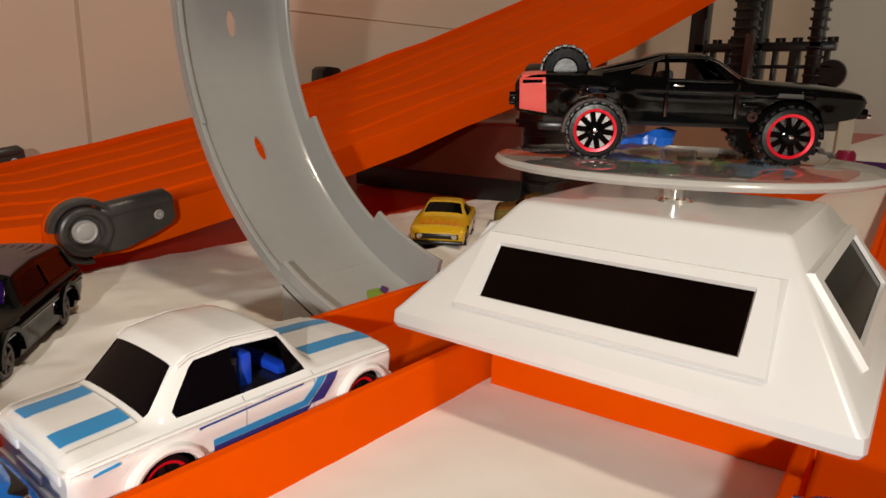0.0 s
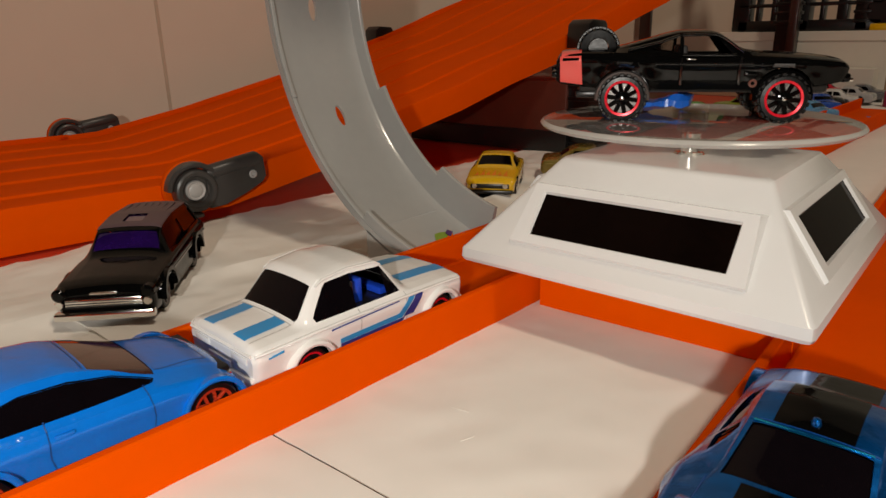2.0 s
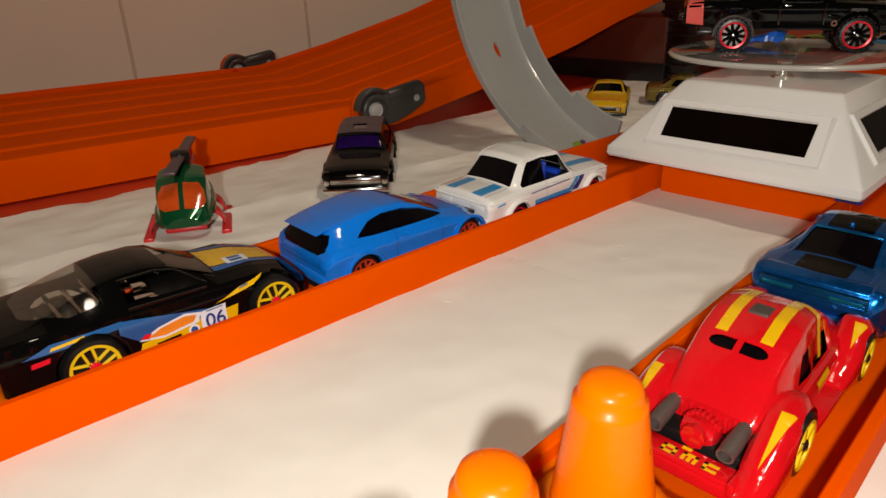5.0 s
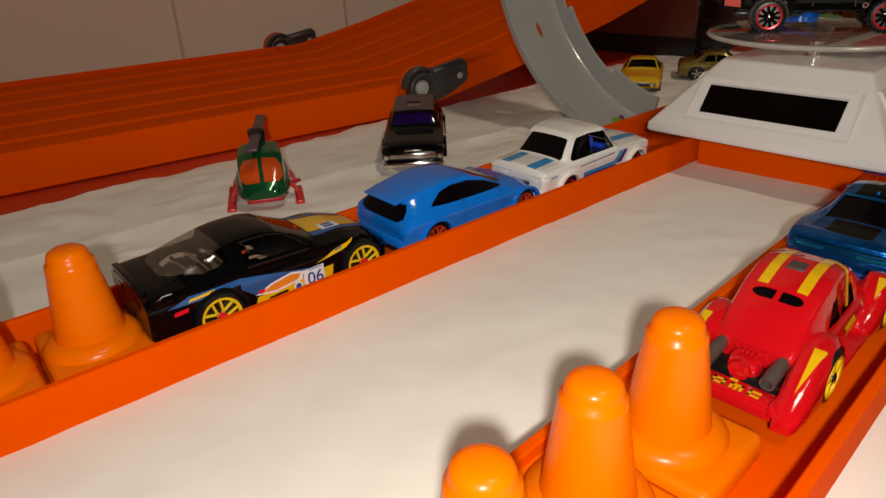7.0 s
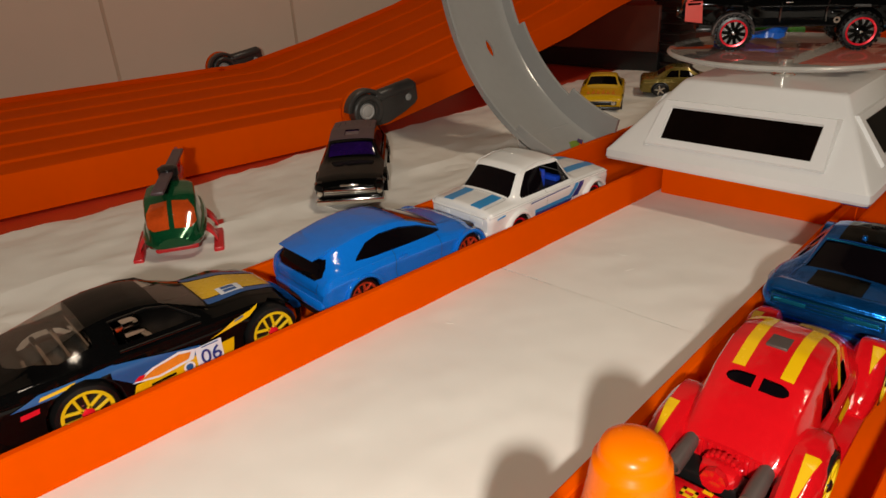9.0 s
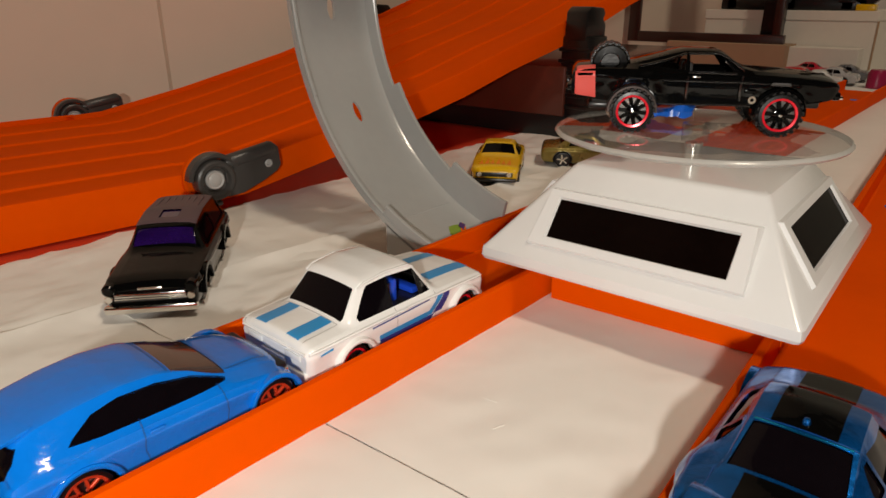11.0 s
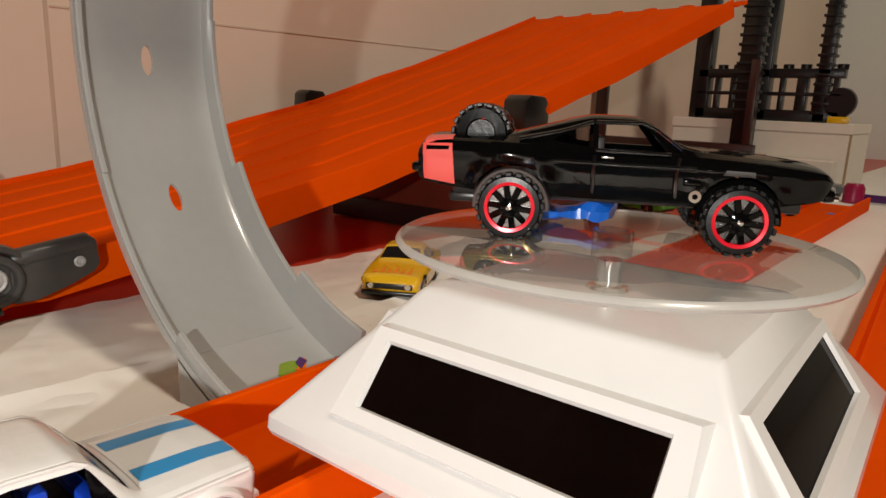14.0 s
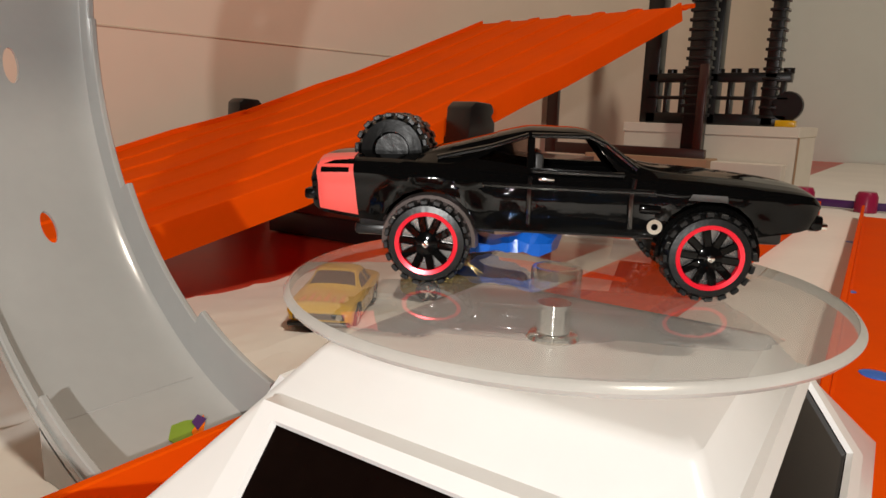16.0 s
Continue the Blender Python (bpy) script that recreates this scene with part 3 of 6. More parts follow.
def car_skin(rows, n=104, soft=1, flares=(), crease=.03, crown=.05):
    """Lofted car shell from rows of (y, z bottom, z shoulder, z top, half widths at bottom, shoulder, top).
    flares: (y, z, radius, swell) of haunches over the wheels; crease: how far the waist line stands out."""
    rows = np.array(rows, float)
    ys = np.linspace(rows[0, 0], rows[-1, 0], n)
    tab = np.stack([np.interp(ys, rows[:, 0], rows[:, k]) for k in range(1, 7)], 1)
    for _ in range(soft + 2):
        mid = tab.copy()
        mid[1:-1] = (tab[:-2] + 2 * tab[1:-1] + tab[2:]) / 4
        tab = mid
    b = bmesh.new()
    rings = []
    for y, (zb, zs, zt, wb, ws, wr) in zip(ys, tab):
        h = zs - zb
        lift = zt - zs
        sx = ws - .1
        half = [(wb * .8, zb), (wb, zb + .03), (wb + (ws - wb) * .35, zb + .16 * h), (wb + (ws - wb) * .6 + .01, zb + .34 * h), (ws - .02, zb + .52 * h), (ws, zb + .66 * h), (ws + crease, zb + .76 * h), (ws + crease * .8, zb + .81 * h), (ws - .01, zb + .87 * h), (ws - .03, zb + .95 * h), (sx, zs)]
        te = zt - min(.07, lift * .25)
        for k in (.04, .25, .5, .75, .94, 1):
            half.append((sx + (wr - sx) * k, zs + (te - zs) * k))
        half += [(wr - .03, zt - min(.025, lift * .1)), (wr - .09, zt - min(.005, lift * .05)), (wr * .75, zt + crown * .45), (wr * .5, zt + crown * .75), (wr * .25, zt + crown * .94), (0, zt + crown)]
        out = []
        for x, z in half:
            swell = 0.0
            for fy, fz, fr, amount in flares:
                d = math.hypot(y - fy, z - fz) / fr
                if x > wb * .85:
                    swell += amount * max(0.0, 1 - max(0.0, d - 1.0) / .55) ** 2
            out.append((x + swell, z))
        ring = [b.verts.new((x, y, z)) for x, z in out]
        ring += [b.verts.new((-x, y, z)) for x, z in out[-2::-1]]
        rings.append(ring)
    m = len(rings[0])
    for p, q in zip(rings, rings[1:]):
        for k in range(m - 1):
            b.faces.new((p[k], p[k + 1], q[k + 1], q[k]))
    for ring, flip in ((rings[0], False), (rings[-1], True)):
        for k in range(m // 2):
            a, c, d, e = ring[k], ring[k + 1], ring[m - 2 - k], ring[m - 1 - k]
            loop_ = [a, c, d, e] if c is not d else [a, c, e]
            b.faces.new(loop_ if flip else loop_[::-1])
    bmesh.ops.recalc_face_normals(b, faces=b.faces)
    return b


def seams(car, skin, mat, lines, name="seam", width=.022, off=.004):
    """Thin panel gaps; each line: axis, sides, points."""
    for axis, sides, pts in lines:
        for (ax, ay), (bx, by) in zip(pts, pts[1:]):
            n = Vector((by - ay, ax - bx)).normalized() * width / 2
            poly = [(ax - n.x, ay - n.y), (bx - n.x, by - n.y), (bx + n.x, by + n.y), (ax + n.x, ay + n.y)]
            for sd in sides:
                piece = carve(skin, poly, axis, sd, False, off)
                part(name, piece, mat, car) if len(piece.faces) else piece.free()


def rim_strip(car, skin, poly, axis, sides, mat, width=.05, off=.02, name="window_frame"):
    """A raised frame round a window outline, one bar for each edge."""
    cx, cy = sum(p[0] for p in poly) / len(poly), sum(p[1] for p in poly) / len(poly)
    grow = [(x + (x - cx) / max(.2, math.hypot(x - cx, y - cy)) * width, y + (y - cy) / max(.2, math.hypot(x - cx, y - cy)) * width) for x, y in poly]
    for sd in sides:
        frame_bm = bmesh.new()
        for k in range(len(poly)):
            q = [poly[k], poly[(k + 1) % len(poly)], grow[(k + 1) % len(poly)], grow[k]]
            joined(carve(skin, q, axis, sd, False, off), frame_bm)
        bmesh.ops.remove_doubles(frame_bm, verts=frame_bm.verts, dist=.004)
        part(name, frame_bm, mat, car)


def ring_poly(y, z, r, n=18):
    return [(y + r * math.cos(2 * math.pi * k / n), z + r * math.sin(2 * math.pi * k / n)) for k in range(n)]


def tread_blocks(tyre, m, r, w, knobs):
    """Two staggered rows of rubber blocks round a tyre."""
    if not knobs:
        return
    me = mesh_of("tread_block", box(-w * .24, w * .24, -.06, .06, -.03, .045, .015, 1), M_TYRE)
    place = m.copy()
    place.translation = m.translation * CM
    for k in range(knobs):
        for s in (-1, 1):
            ob = new("tread_block", me)
            ob.parent = tyre
            ob.matrix_local = place @ Matrix.Rotation(2 * math.pi * (k + .25 * s) / knobs, 4, "X") @ Matrix.Translation((w * .23 * s * CM, 0, r * CM))


def wheel(parent, x, y, r, w, side, spokes=5, spoke_mat=None, ring_mat=None, knobs=0, hub_mat=None, twin=False, disc_mat=None, hub_r=.24):
    """A tyre with a spoked rim, a coloured ring and a hub; side is +1 for the right."""
    m = Matrix.Translation((x, y, r)) @ Matrix.Diagonal((side, 1, 1, 1))
    ri = r * .78
    tyre = lathe([(ri, w * .5), (r * .93, w * .48), (r, w * .34), (r, -w * .34), (r * .93, -w * .5), (ri * .5, -w * .5)], 36, axis="x", caps=False)
    tyre.transform(m)
    ob = part("wheel", tyre, M_TYRE, parent)
    tread_blocks(ob, m, r, w, knobs)
    disc = lathe([(0, 0), (ri, 0), (ri, -.05), (0, -.05)], 28, axis="x")
    disc.transform(m @ Matrix.Translation((w * .30, 0, 0)))
    part("wheel_disc", disc, disc_mat or M_BLACK_PL, ob)
    ring = lathe([(ri * .84, w * .40), (ri * .87, w * .49), (ri * 1.0, w * .51), (ri * 1.02, w * .44)], 36, axis="x")
    ring.faces.ensure_lookup_table()
    bmesh.ops.delete(ring, geom=[f for f in ring.faces if len(f.verts) > 5], context="FACES")
    ring.transform(m)
    part("rim_ring", ring, ring_mat or M_CHROME, ob)
    sp = bmesh.new()
    for k in range(spokes):
        a = 2 * math.pi * k / spokes + .2
        if twin:
            for s in (-1, 1):
                s_ = box(-.04, .03, -.03, .03, .06, ri * .94, .01, 1)
                s_.transform(m @ Matrix.Translation((w * .42, 0, 0)) @ Matrix.Rotation(a, 4, "X") @ Matrix.Translation((0, .075 * s, 0)) @ Matrix.Rotation(-.07 * s, 4, "X"))
                joined(s_, sp)
        else:
            s_ = box(-.04, .03, -.06, .06, .06, ri * .92, .02, 1)
            s_.transform(m @ Matrix.Translation((w * .42, 0, 0)) @ Matrix.Rotation(a, 4, "X"))
            joined(s_, sp)
    part("spokes", sp, spoke_mat or M_BLACK_PL, ob)
    hub = lathe([(0, -.03), (ri * hub_r, -.03), (ri * hub_r, .03), (ri * .12, .06), (0, .06)], 20, axis="x")
    hub.transform(m @ Matrix.Translation((w * .45, 0, 0)))
    part("hub", hub, hub_mat or M_CHROME, ob)
    if hub_r > .3:
        part("hub_bolt", lathe([(0, w * .45 + .05), (.055, w * .45 + .05), (.05, w * .45 + .09), (0, w * .45 + .1)], 14, axis="x", m=m), M_CHROME, ob)
    return ob


def plain_wheel_set(car, axles, r, w, half, **style):
    for y in axles:
        for s in (-1, 1):
            wheel(car, s * (half - w / 2), y, r if not isinstance(r, dict) else r[y], w, s, **style)


def chassis(car, y0, y1, w, z0, z1, material=None):
    part("chassis", box(-w, w, y0, y1, z0, z1, .06), material or M_BLACK_PL, car)


def windows(car, skin, spec):
    """Each entry: name, material, axis, outline, sides, depth."""
    for name, mat, axis, poly, sides, off in spec:
        for s in sides:
            piece = carve(skin, poly, axis, s, True, off)
            part(name, piece, mat, car) if mat else piece.free()


def decals(car, skin, spec):
    for k, (name, mat, axis, poly, sides) in enumerate(spec):
        for s in sides:
            part(name, carve(skin, poly, axis, s, False, 0.009 + 0.003 * k), mat, car)


def arches(skin, axles, r, lift=.0):
    for y in axles:
        for s in (-1, 1):
            carve(skin, ring_poly(y, r + lift, r * 1.14), "x", s, True, 0, 0.0).free()


def arch_lips(car, axles, r, x, mat, flare=.07):
    for y in axles:
        for s in (-1, 1):
            st = []
            for k in range(17):
                a = math.pi * (-.02 + 1.04 * k / 16)
                d = V(0, math.cos(a), math.sin(a))
                st.append((V(s * x, y, r) + d * r * 1.16, V(1, 0, 0), d))
            part("arch_flare", sweep([(-.12, -.05), (.05, -.05), (.07, 0), (.05, .05), (-.12, flare + .02)], st), mat, car)


def strip_bar(car, name, x0, x1, y0, y1, z0, z1, mat, bevel=.03, label=""):
    return part(name, box(x0, x1, y0, y1, z0, z1, bevel), mat, car, label)


def letters(text, size, mat, parent, m, name="number"):
    cu = bpy.data.curves.new("txt", "FONT")
    cu.body, cu.size, cu.extrude, cu.align_x, cu.align_y = text, size * CM, 0.0001, "CENTER", "CENTER"
    tmp = bpy.data.objects.new("txt", cu)
    me = bpy.data.meshes.new_from_object(tmp)
    bpy.data.objects.remove(tmp)
    me.materials.append(mat)
    ob = new(name, me)
    ob.parent = parent
    ob.matrix_local = m
    return ob


# white saloon with blue stripes, tail towards the crease
def white_saloon():
    car = thing("saloon_car", "white die-cast saloon car with blue stripes on the track", "toy car", (-1.92, 8.9, .24), group="cars on the tracks")
    s = car_skin([(-1.34, .4, 1.2, 1.25, 1.1, 1.24, .98), (-1.3, .32, 1.3, 1.36, 1.2, 1.32, 1.04), (-1.16, .3, 1.34, 1.4, 1.24, 1.36, 1.06), (-.5, .28, 1.37, 1.43, 1.3, 1.38, 1.06), (-.2, .28, 1.38, 1.45, 1.3, 1.38, 1.08),
                  (-.08, .28, 1.38, 1.52, 1.3, 1.38, 1.06), (.46, .28, 1.38, 2.16, 1.3, 1.38, .96), (.62, .28, 1.38, 2.28, 1.3, 1.38, .96), (1.4, .28, 1.38, 2.37, 1.3, 1.38, .97), (2.2, .28, 1.38, 2.31, 1.3, 1.38, .96), (2.4, .28, 1.38, 2.2, 1.3, 1.38, .96),
                  (2.98, .28, 1.38, 1.5, 1.3, 1.38, 1.06), (3.1, .28, 1.37, 1.43, 1.3, 1.38, 1.06), (4.3, .28, 1.34, 1.38, 1.3, 1.36, 1.04), (4.88, .3, 1.28, 1.32, 1.25, 1.33, 1.0), (4.98, .34, 1.2, 1.23, 1.18, 1.27, .95), (5.03, .5, 1.0, 1.04, 1.05, 1.12, .8)],
                 soft=-1, flares=((0, .5, .5, .07), (4.05, .5, .5, .07)), crease=.012)
    arches(s, (0, 4.05), .5)
    decals(car, s, [("hood_stripe", M_STRIPE_BLUE, "z", [(x - .2, 3.2), (x + .2, 3.2), (x + .19, 4.85), (x - .19, 4.85)], (1,)) for x in (-.62, .62)]
           + [("trunk_stripe", M_STRIPE_BLUE, "z", [(x - .22, -1.22), (x + .22, -1.22), (x + .21, -.22), (x - .21, -.22)], (1,)) for x in (-.62, .62)]
           + [("side_stripe", M_STRIPE_BLUE, "x", [(.8, .78), (2.5, .78), (2.75, .92), (.8, .9)], (1, -1)), ("side_stripe", M_STRIPE_BLUE, "x", [(2.45, .79), (2.7, .79), (3.2, 1.3), (3.0, 1.3)], (1, -1)),
              ("side_stripe", M_NAVY, "x", [(.8, .62), (2.6, .62), (2.78, .78), (.8, .78)], (1, -1)), ("side_stripe", M_NAVY, "x", [(2.72, .79), (3.08, .79), (3.46, 1.28), (3.22, 1.3)], (1, -1)),
              ("side_stripe", M_BRICK, "x", [(.8, .5), (2.72, .5), (2.85, .62), (.8, .62)], (1, -1)), ("side_line", M_NAVY, "x", [(.55, 1.17), (2.6, 1.22), (2.6, 1.25), (.55, 1.2)], (1, -1))]
           + [("tail_script", M_STRIPE_BLUE, "x", [(-1.05, 1.1), (-.68, 1.14), (-.68, 1.18), (-1.05, 1.14)], (1, -1))])
    for sx in (1, -1):
        for k in range(7):
            y, z = 2.78 + .068 * k + (.09 if k % 2 else 0), .8 + .068 * k
            part("check", carve(s, [(y, z), (y + .1, z), (y + .15, z + .066), (y + .05, z + .066)], "x", sx, False, .02), M_BRICK, car)
    windows(car, s, [("rear_window", M_GLASS_DK, "z", [(-1.0, -.11), (1.0, -.11), (1.02, -.04), (.87, .44), (-.87, .44), (-1.02, -.04)], (1,), -.015), ("windshield", M_GLASS_DK, "z", [(-.84, 2.44), (.84, 2.44), (1.02, 2.94), (-1.02, 2.94)], (1,), -.015),
                     ("quarter_window", M_GLASS_DK, "x", [(.28, 1.43), (1.42, 1.43), (1.42, 2.19), (.76, 2.15), (.66, 2.07), (.24, 1.52)], (1, -1), -.015), ("door_window", None, "x", [(1.42, 1.43), (2.36, 1.43), (2.36, 2.11), (1.42, 2.19)], (1, -1), -.05),
                     ("vent_window", M_GLASS_DK, "x", [(2.36, 1.43), (2.76, 1.43), (2.72, 1.54), (2.42, 2.04), (2.36, 2.11)], (1, -1), -.015)])
    seams(car, s, M_PIN, [("x", (1, -1), [(1.42, 1.4), (1.42, .62), (1.5, .4)]), ("x", (1, -1), [(2.86, 1.38), (2.86, .62)]), ("z", (1,), [(-1.0, -.2), (1.0, -.2)]), ("z", (1,), [(-.98, -1.2), (-.98, -.2)]), ("z", (1,), [(.98, -1.2), (.98, -.2)]), ("z", (1,), [(-1.0, 3.12), (1.0, 3.12)])], width=.02)
    for sx in (1, -1):
        belt = [(V(sx * x, y, z), V(1, 0, 0), V(0, 0, 1)) for x, y, z in ((1.3, -1.29, 1.2), (1.385, -1.1, 1.25), (1.42, 0, 1.29), (1.4, 2, 1.3), (1.4, 4.1, 1.27), (1.36, 4.8, 1.22))]
        part("belt_line", sweep([(-.05, -.03), (.012, -.03), (.03, 0), (.012, .03), (-.05, .03)], belt), M_WHITE_CAR, car, "raised waist moulding")
        gut = [(V(sx * x, y, z), V(1, 0, 0), V(0, 0, 1)) for x, y, z in ((.985, .5, 2.12), (.985, .7, 2.23), (.995, 1.4, 2.31), (.985, 2.2, 2.25), (.985, 2.4, 2.14))]
        part("drip_rail", sweep([(-.05, -.025), (.012, -.025), (.022, 0), (.012, .025), (-.05, .025)], gut), M_WHITE_CAR, car)
    tail_edge = [(V(x, -1.34, 1.2), V(0, -1, 0), V(0, 0, 1)) for x in (-1.22, -.6, 0, .6, 1.22)]
    part("belt_line", sweep([(-.05, -.035), (.02, -.035), (.04, 0), (.02, .035), (-.05, .035)], tail_edge), M_WHITE_CAR, car)
    part("body", s, M_WHITE_CAR, car)
    arch_lips(car, (0, 4.05), .5, 1.45, M_WHITE_CAR, .09)
    chassis(car, -1.15, 4.8, 1.05, .22, 1.2)
    for sx in (-1, 1):
        strip_bar(car, "tail_lamp", sx * .75 - .3, sx * .75 + .3, -1.37, -1.28, .95, 1.12, M_WHITE_CAR)
        strip_bar(car, "seat", sx * .62 - .3, sx * .62 + .3, 1.62, 1.9, 1.3, 1.95, M_SEAT_BLUE, .08, "blue plastic seat")
        strip_bar(car, "door_handle", sx * 1.42 - .03, sx * 1.42 + .03, 1.5, 1.78, 1.27, 1.33, M_WHITE_CAR, .02)
        part("headlamp", lathe([(0, 5.06), (.16, 5.05), (.18, 4.98), (.18, 4.9)], 16, axis="y", m=Matrix.Translation((sx * .85, 0, 1.0))), M_CHROME, car)
        strip_bar(car, "sill", sx * 1.28 - .05, sx * 1.28 + .05, .6, 3.5, .22, .32, M_RED_RIM, .02)
    strip_bar(car, "cabin_floor", -1.2, 1.2, .4, 2.9, 1.2, 1.36, M_BLACK_PL, .03)
    for sx in (1, -1):
        strip_bar(car, "door_pillar", sx * 1.06 - .03, sx * 1.06 + .03, 1.38, 1.46, 1.36, 2.0, M_BLACK_PL, .01)
    strip_bar(car, "dashboard", -1.0, 1.0, 2.35, 2.6, 1.36, 1.55, M_SEAT_BLUE, .05)
    strip_bar(car, "rear_bumper", -1.25, 1.25, -1.42, -1.24, .5, .72, M_WHITE_CAR, .06)
    strip_bar(car, "front_bumper", -1.22, 1.22, 4.92, 5.1, .42, .62, M_WHITE_CAR, .06)
    strip_bar(car, "plate", -.45, .45, -1.4, -1.3, .74, .88, M_WHITE_ABS, .01)
    plain_wheel_set(car, (0, 4.05), .48, .48, 1.36, spokes=5, spoke_mat=M_BLACK_PL, ring_mat=M_RED_RIM, hub_mat=M_RED_RIM)
    return car


def blue_hatch():
    car = thing("hatchback_car", "bright blue die-cast hatchback with roof spoiler on the track", "toy car", (-1.98, 2.7, .24), group="cars on the tracks")
    s = car_skin([(-1.18, .5, 1.04, 1.1, 1.08, 1.24, .88), (-1.1, .38, 1.26, 1.36, 1.2, 1.36, .92), (-.96, .32, 1.4, 1.62, 1.28, 1.41, .92), (-.7, .3, 1.44, 1.86, 1.34, 1.43, .92), (-.4, .28, 1.46, 1.97, 1.36, 1.44, .93), (.3, .28, 1.46, 2.08, 1.36, 1.44, .95),
                  (1.0, .28, 1.44, 2.13, 1.36, 1.44, .95), (1.7, .28, 1.42, 2.07, 1.36, 1.44, .94), (2.4, .28, 1.39, 1.83, 1.36, 1.44, .94), (3.2, .28, 1.34, 1.5, 1.36, 1.43, 1.0), (3.9, .28, 1.22, 1.36, 1.34, 1.41, .98), (4.35, .32, 1.05, 1.18, 1.28, 1.34, .9), (4.6, .38, .9, .98, 1.1, 1.15, .75), (4.68, .5, .78, .82, .9, .95, .6)],
                 soft=1, flares=((0, .52, .52, .09), (3.93, .52, .5, .08)), crease=.03)
    arches(s, (0, 3.93), .54)
    side_glass = [(-.05, 1.56), (.5, 1.52), (2.9, 1.44), (2.95, 1.47), (2.3, 1.74), (1.6, 1.9), (.95, 1.94), (.45, 1.86), (.05, 1.64)]
    back_glass = [(-.82, 1.26), (.82, 1.26), (1.06, 1.38), (1.02, 1.54), (.88, 1.74), (-.88, 1.74), (-1.02, 1.54), (-1.06, 1.38)]
    rim_strip(car, s, side_glass, "x", (1, -1), M_GLASS_DK, .035, .012)
    rim_strip(car, s, back_glass, "y", (-1,), M_GLASS_DK, .035, .012)
    seams(car, s, M_BLUE_GAP, [("x", (1, -1), [(1.12, 1.52), (1.1, .9), (1.2, .42)]), ("x", (1, -1), [(2.75, 1.46), (2.82, .9), (2.72, .42)]), ("x", (1, -1), [(1.2, .42), (2.72, .42)]), ("y", (-1,), [(-1.0, 1.2), (-.95, .92), (.95, .92), (1.0, 1.2)]), ("z", (1,), [(-.92, 3.1), (-.7, 4.2), (.7, 4.2), (.92, 3.1)]), ("z", (1,), [(-.85, 1.95), (.85, 1.95)])])
    windows(car, s, [("windshield", M_GLASS_SM2, "z", [(-.86, 2.02), (.86, 2.02), (1.02, 3.05), (-1.02, 3.05)], (1,), -.012), ("rear_window", M_GLASS_DK, "y", back_glass, (-1,), -.01),
                     ("side_window", M_GLASS_DK, "x", side_glass, (1, -1), -.01)])
    for sx in (1, -1):
        lamp = carve(s, [(sx * x, z) for x, z in ((1.02, 1.0), (1.3, .98), (1.36, 1.3), (1.12, 1.38))], "y", -1, False, .02, .05)
        part("tail_lamp", lamp, M_BLUE_CAR, car) if len(lamp.faces) else lamp.free()
    part("body", s, M_BLUE_CAR, car)
    chassis(car, -1.0, 4.5, 1.1, .22, 1.15)
    sp = prism([(-1.12, 1.78), (-1.1, 1.83), (-.6, 1.95), (-.4, 1.98), (-.62, 1.84)], 1.7, "yz", bevel=.03)
    sp.transform(Matrix.Translation((-.85, 0, .0)))
    part("spoiler", sp, M_BLUE_CAR, car)
    for sx in (-1, 1):
        strip_bar(car, "door_handle", sx * 1.46 - .03, sx * 1.46 + .03, 1.2, 1.5, 1.22, 1.29, M_BLUE_CAR, .02)
        hl = box(sx * .95 - .22, sx * .95 + .22, 4.1, 4.5, .86, 1.05, .06)
        part("headlamp", hl, M_CHROME, car, "clear headlamp")
    arch_lips(car, (0, 3.93), .54, 1.46, M_BLUE_CAR, .02)
    strip_bar(car, "rear_bumper", -1.2, 1.2, -1.24, -1.04, .42, .75, M_BLUE_CAR, .09)
    strip_bar(car, "diffuser", -.9, .9, -1.22, -1.04, .26, .42, M_BLACK_PL, .04)
    plain_wheel_set(car, (0, 3.93), .53, .46, 1.4, spokes=5, twin=True, spoke_mat=M_ORG_RIM, ring_mat=M_ORG_RIM, hub_mat=M_BLACK_PL)
    return car


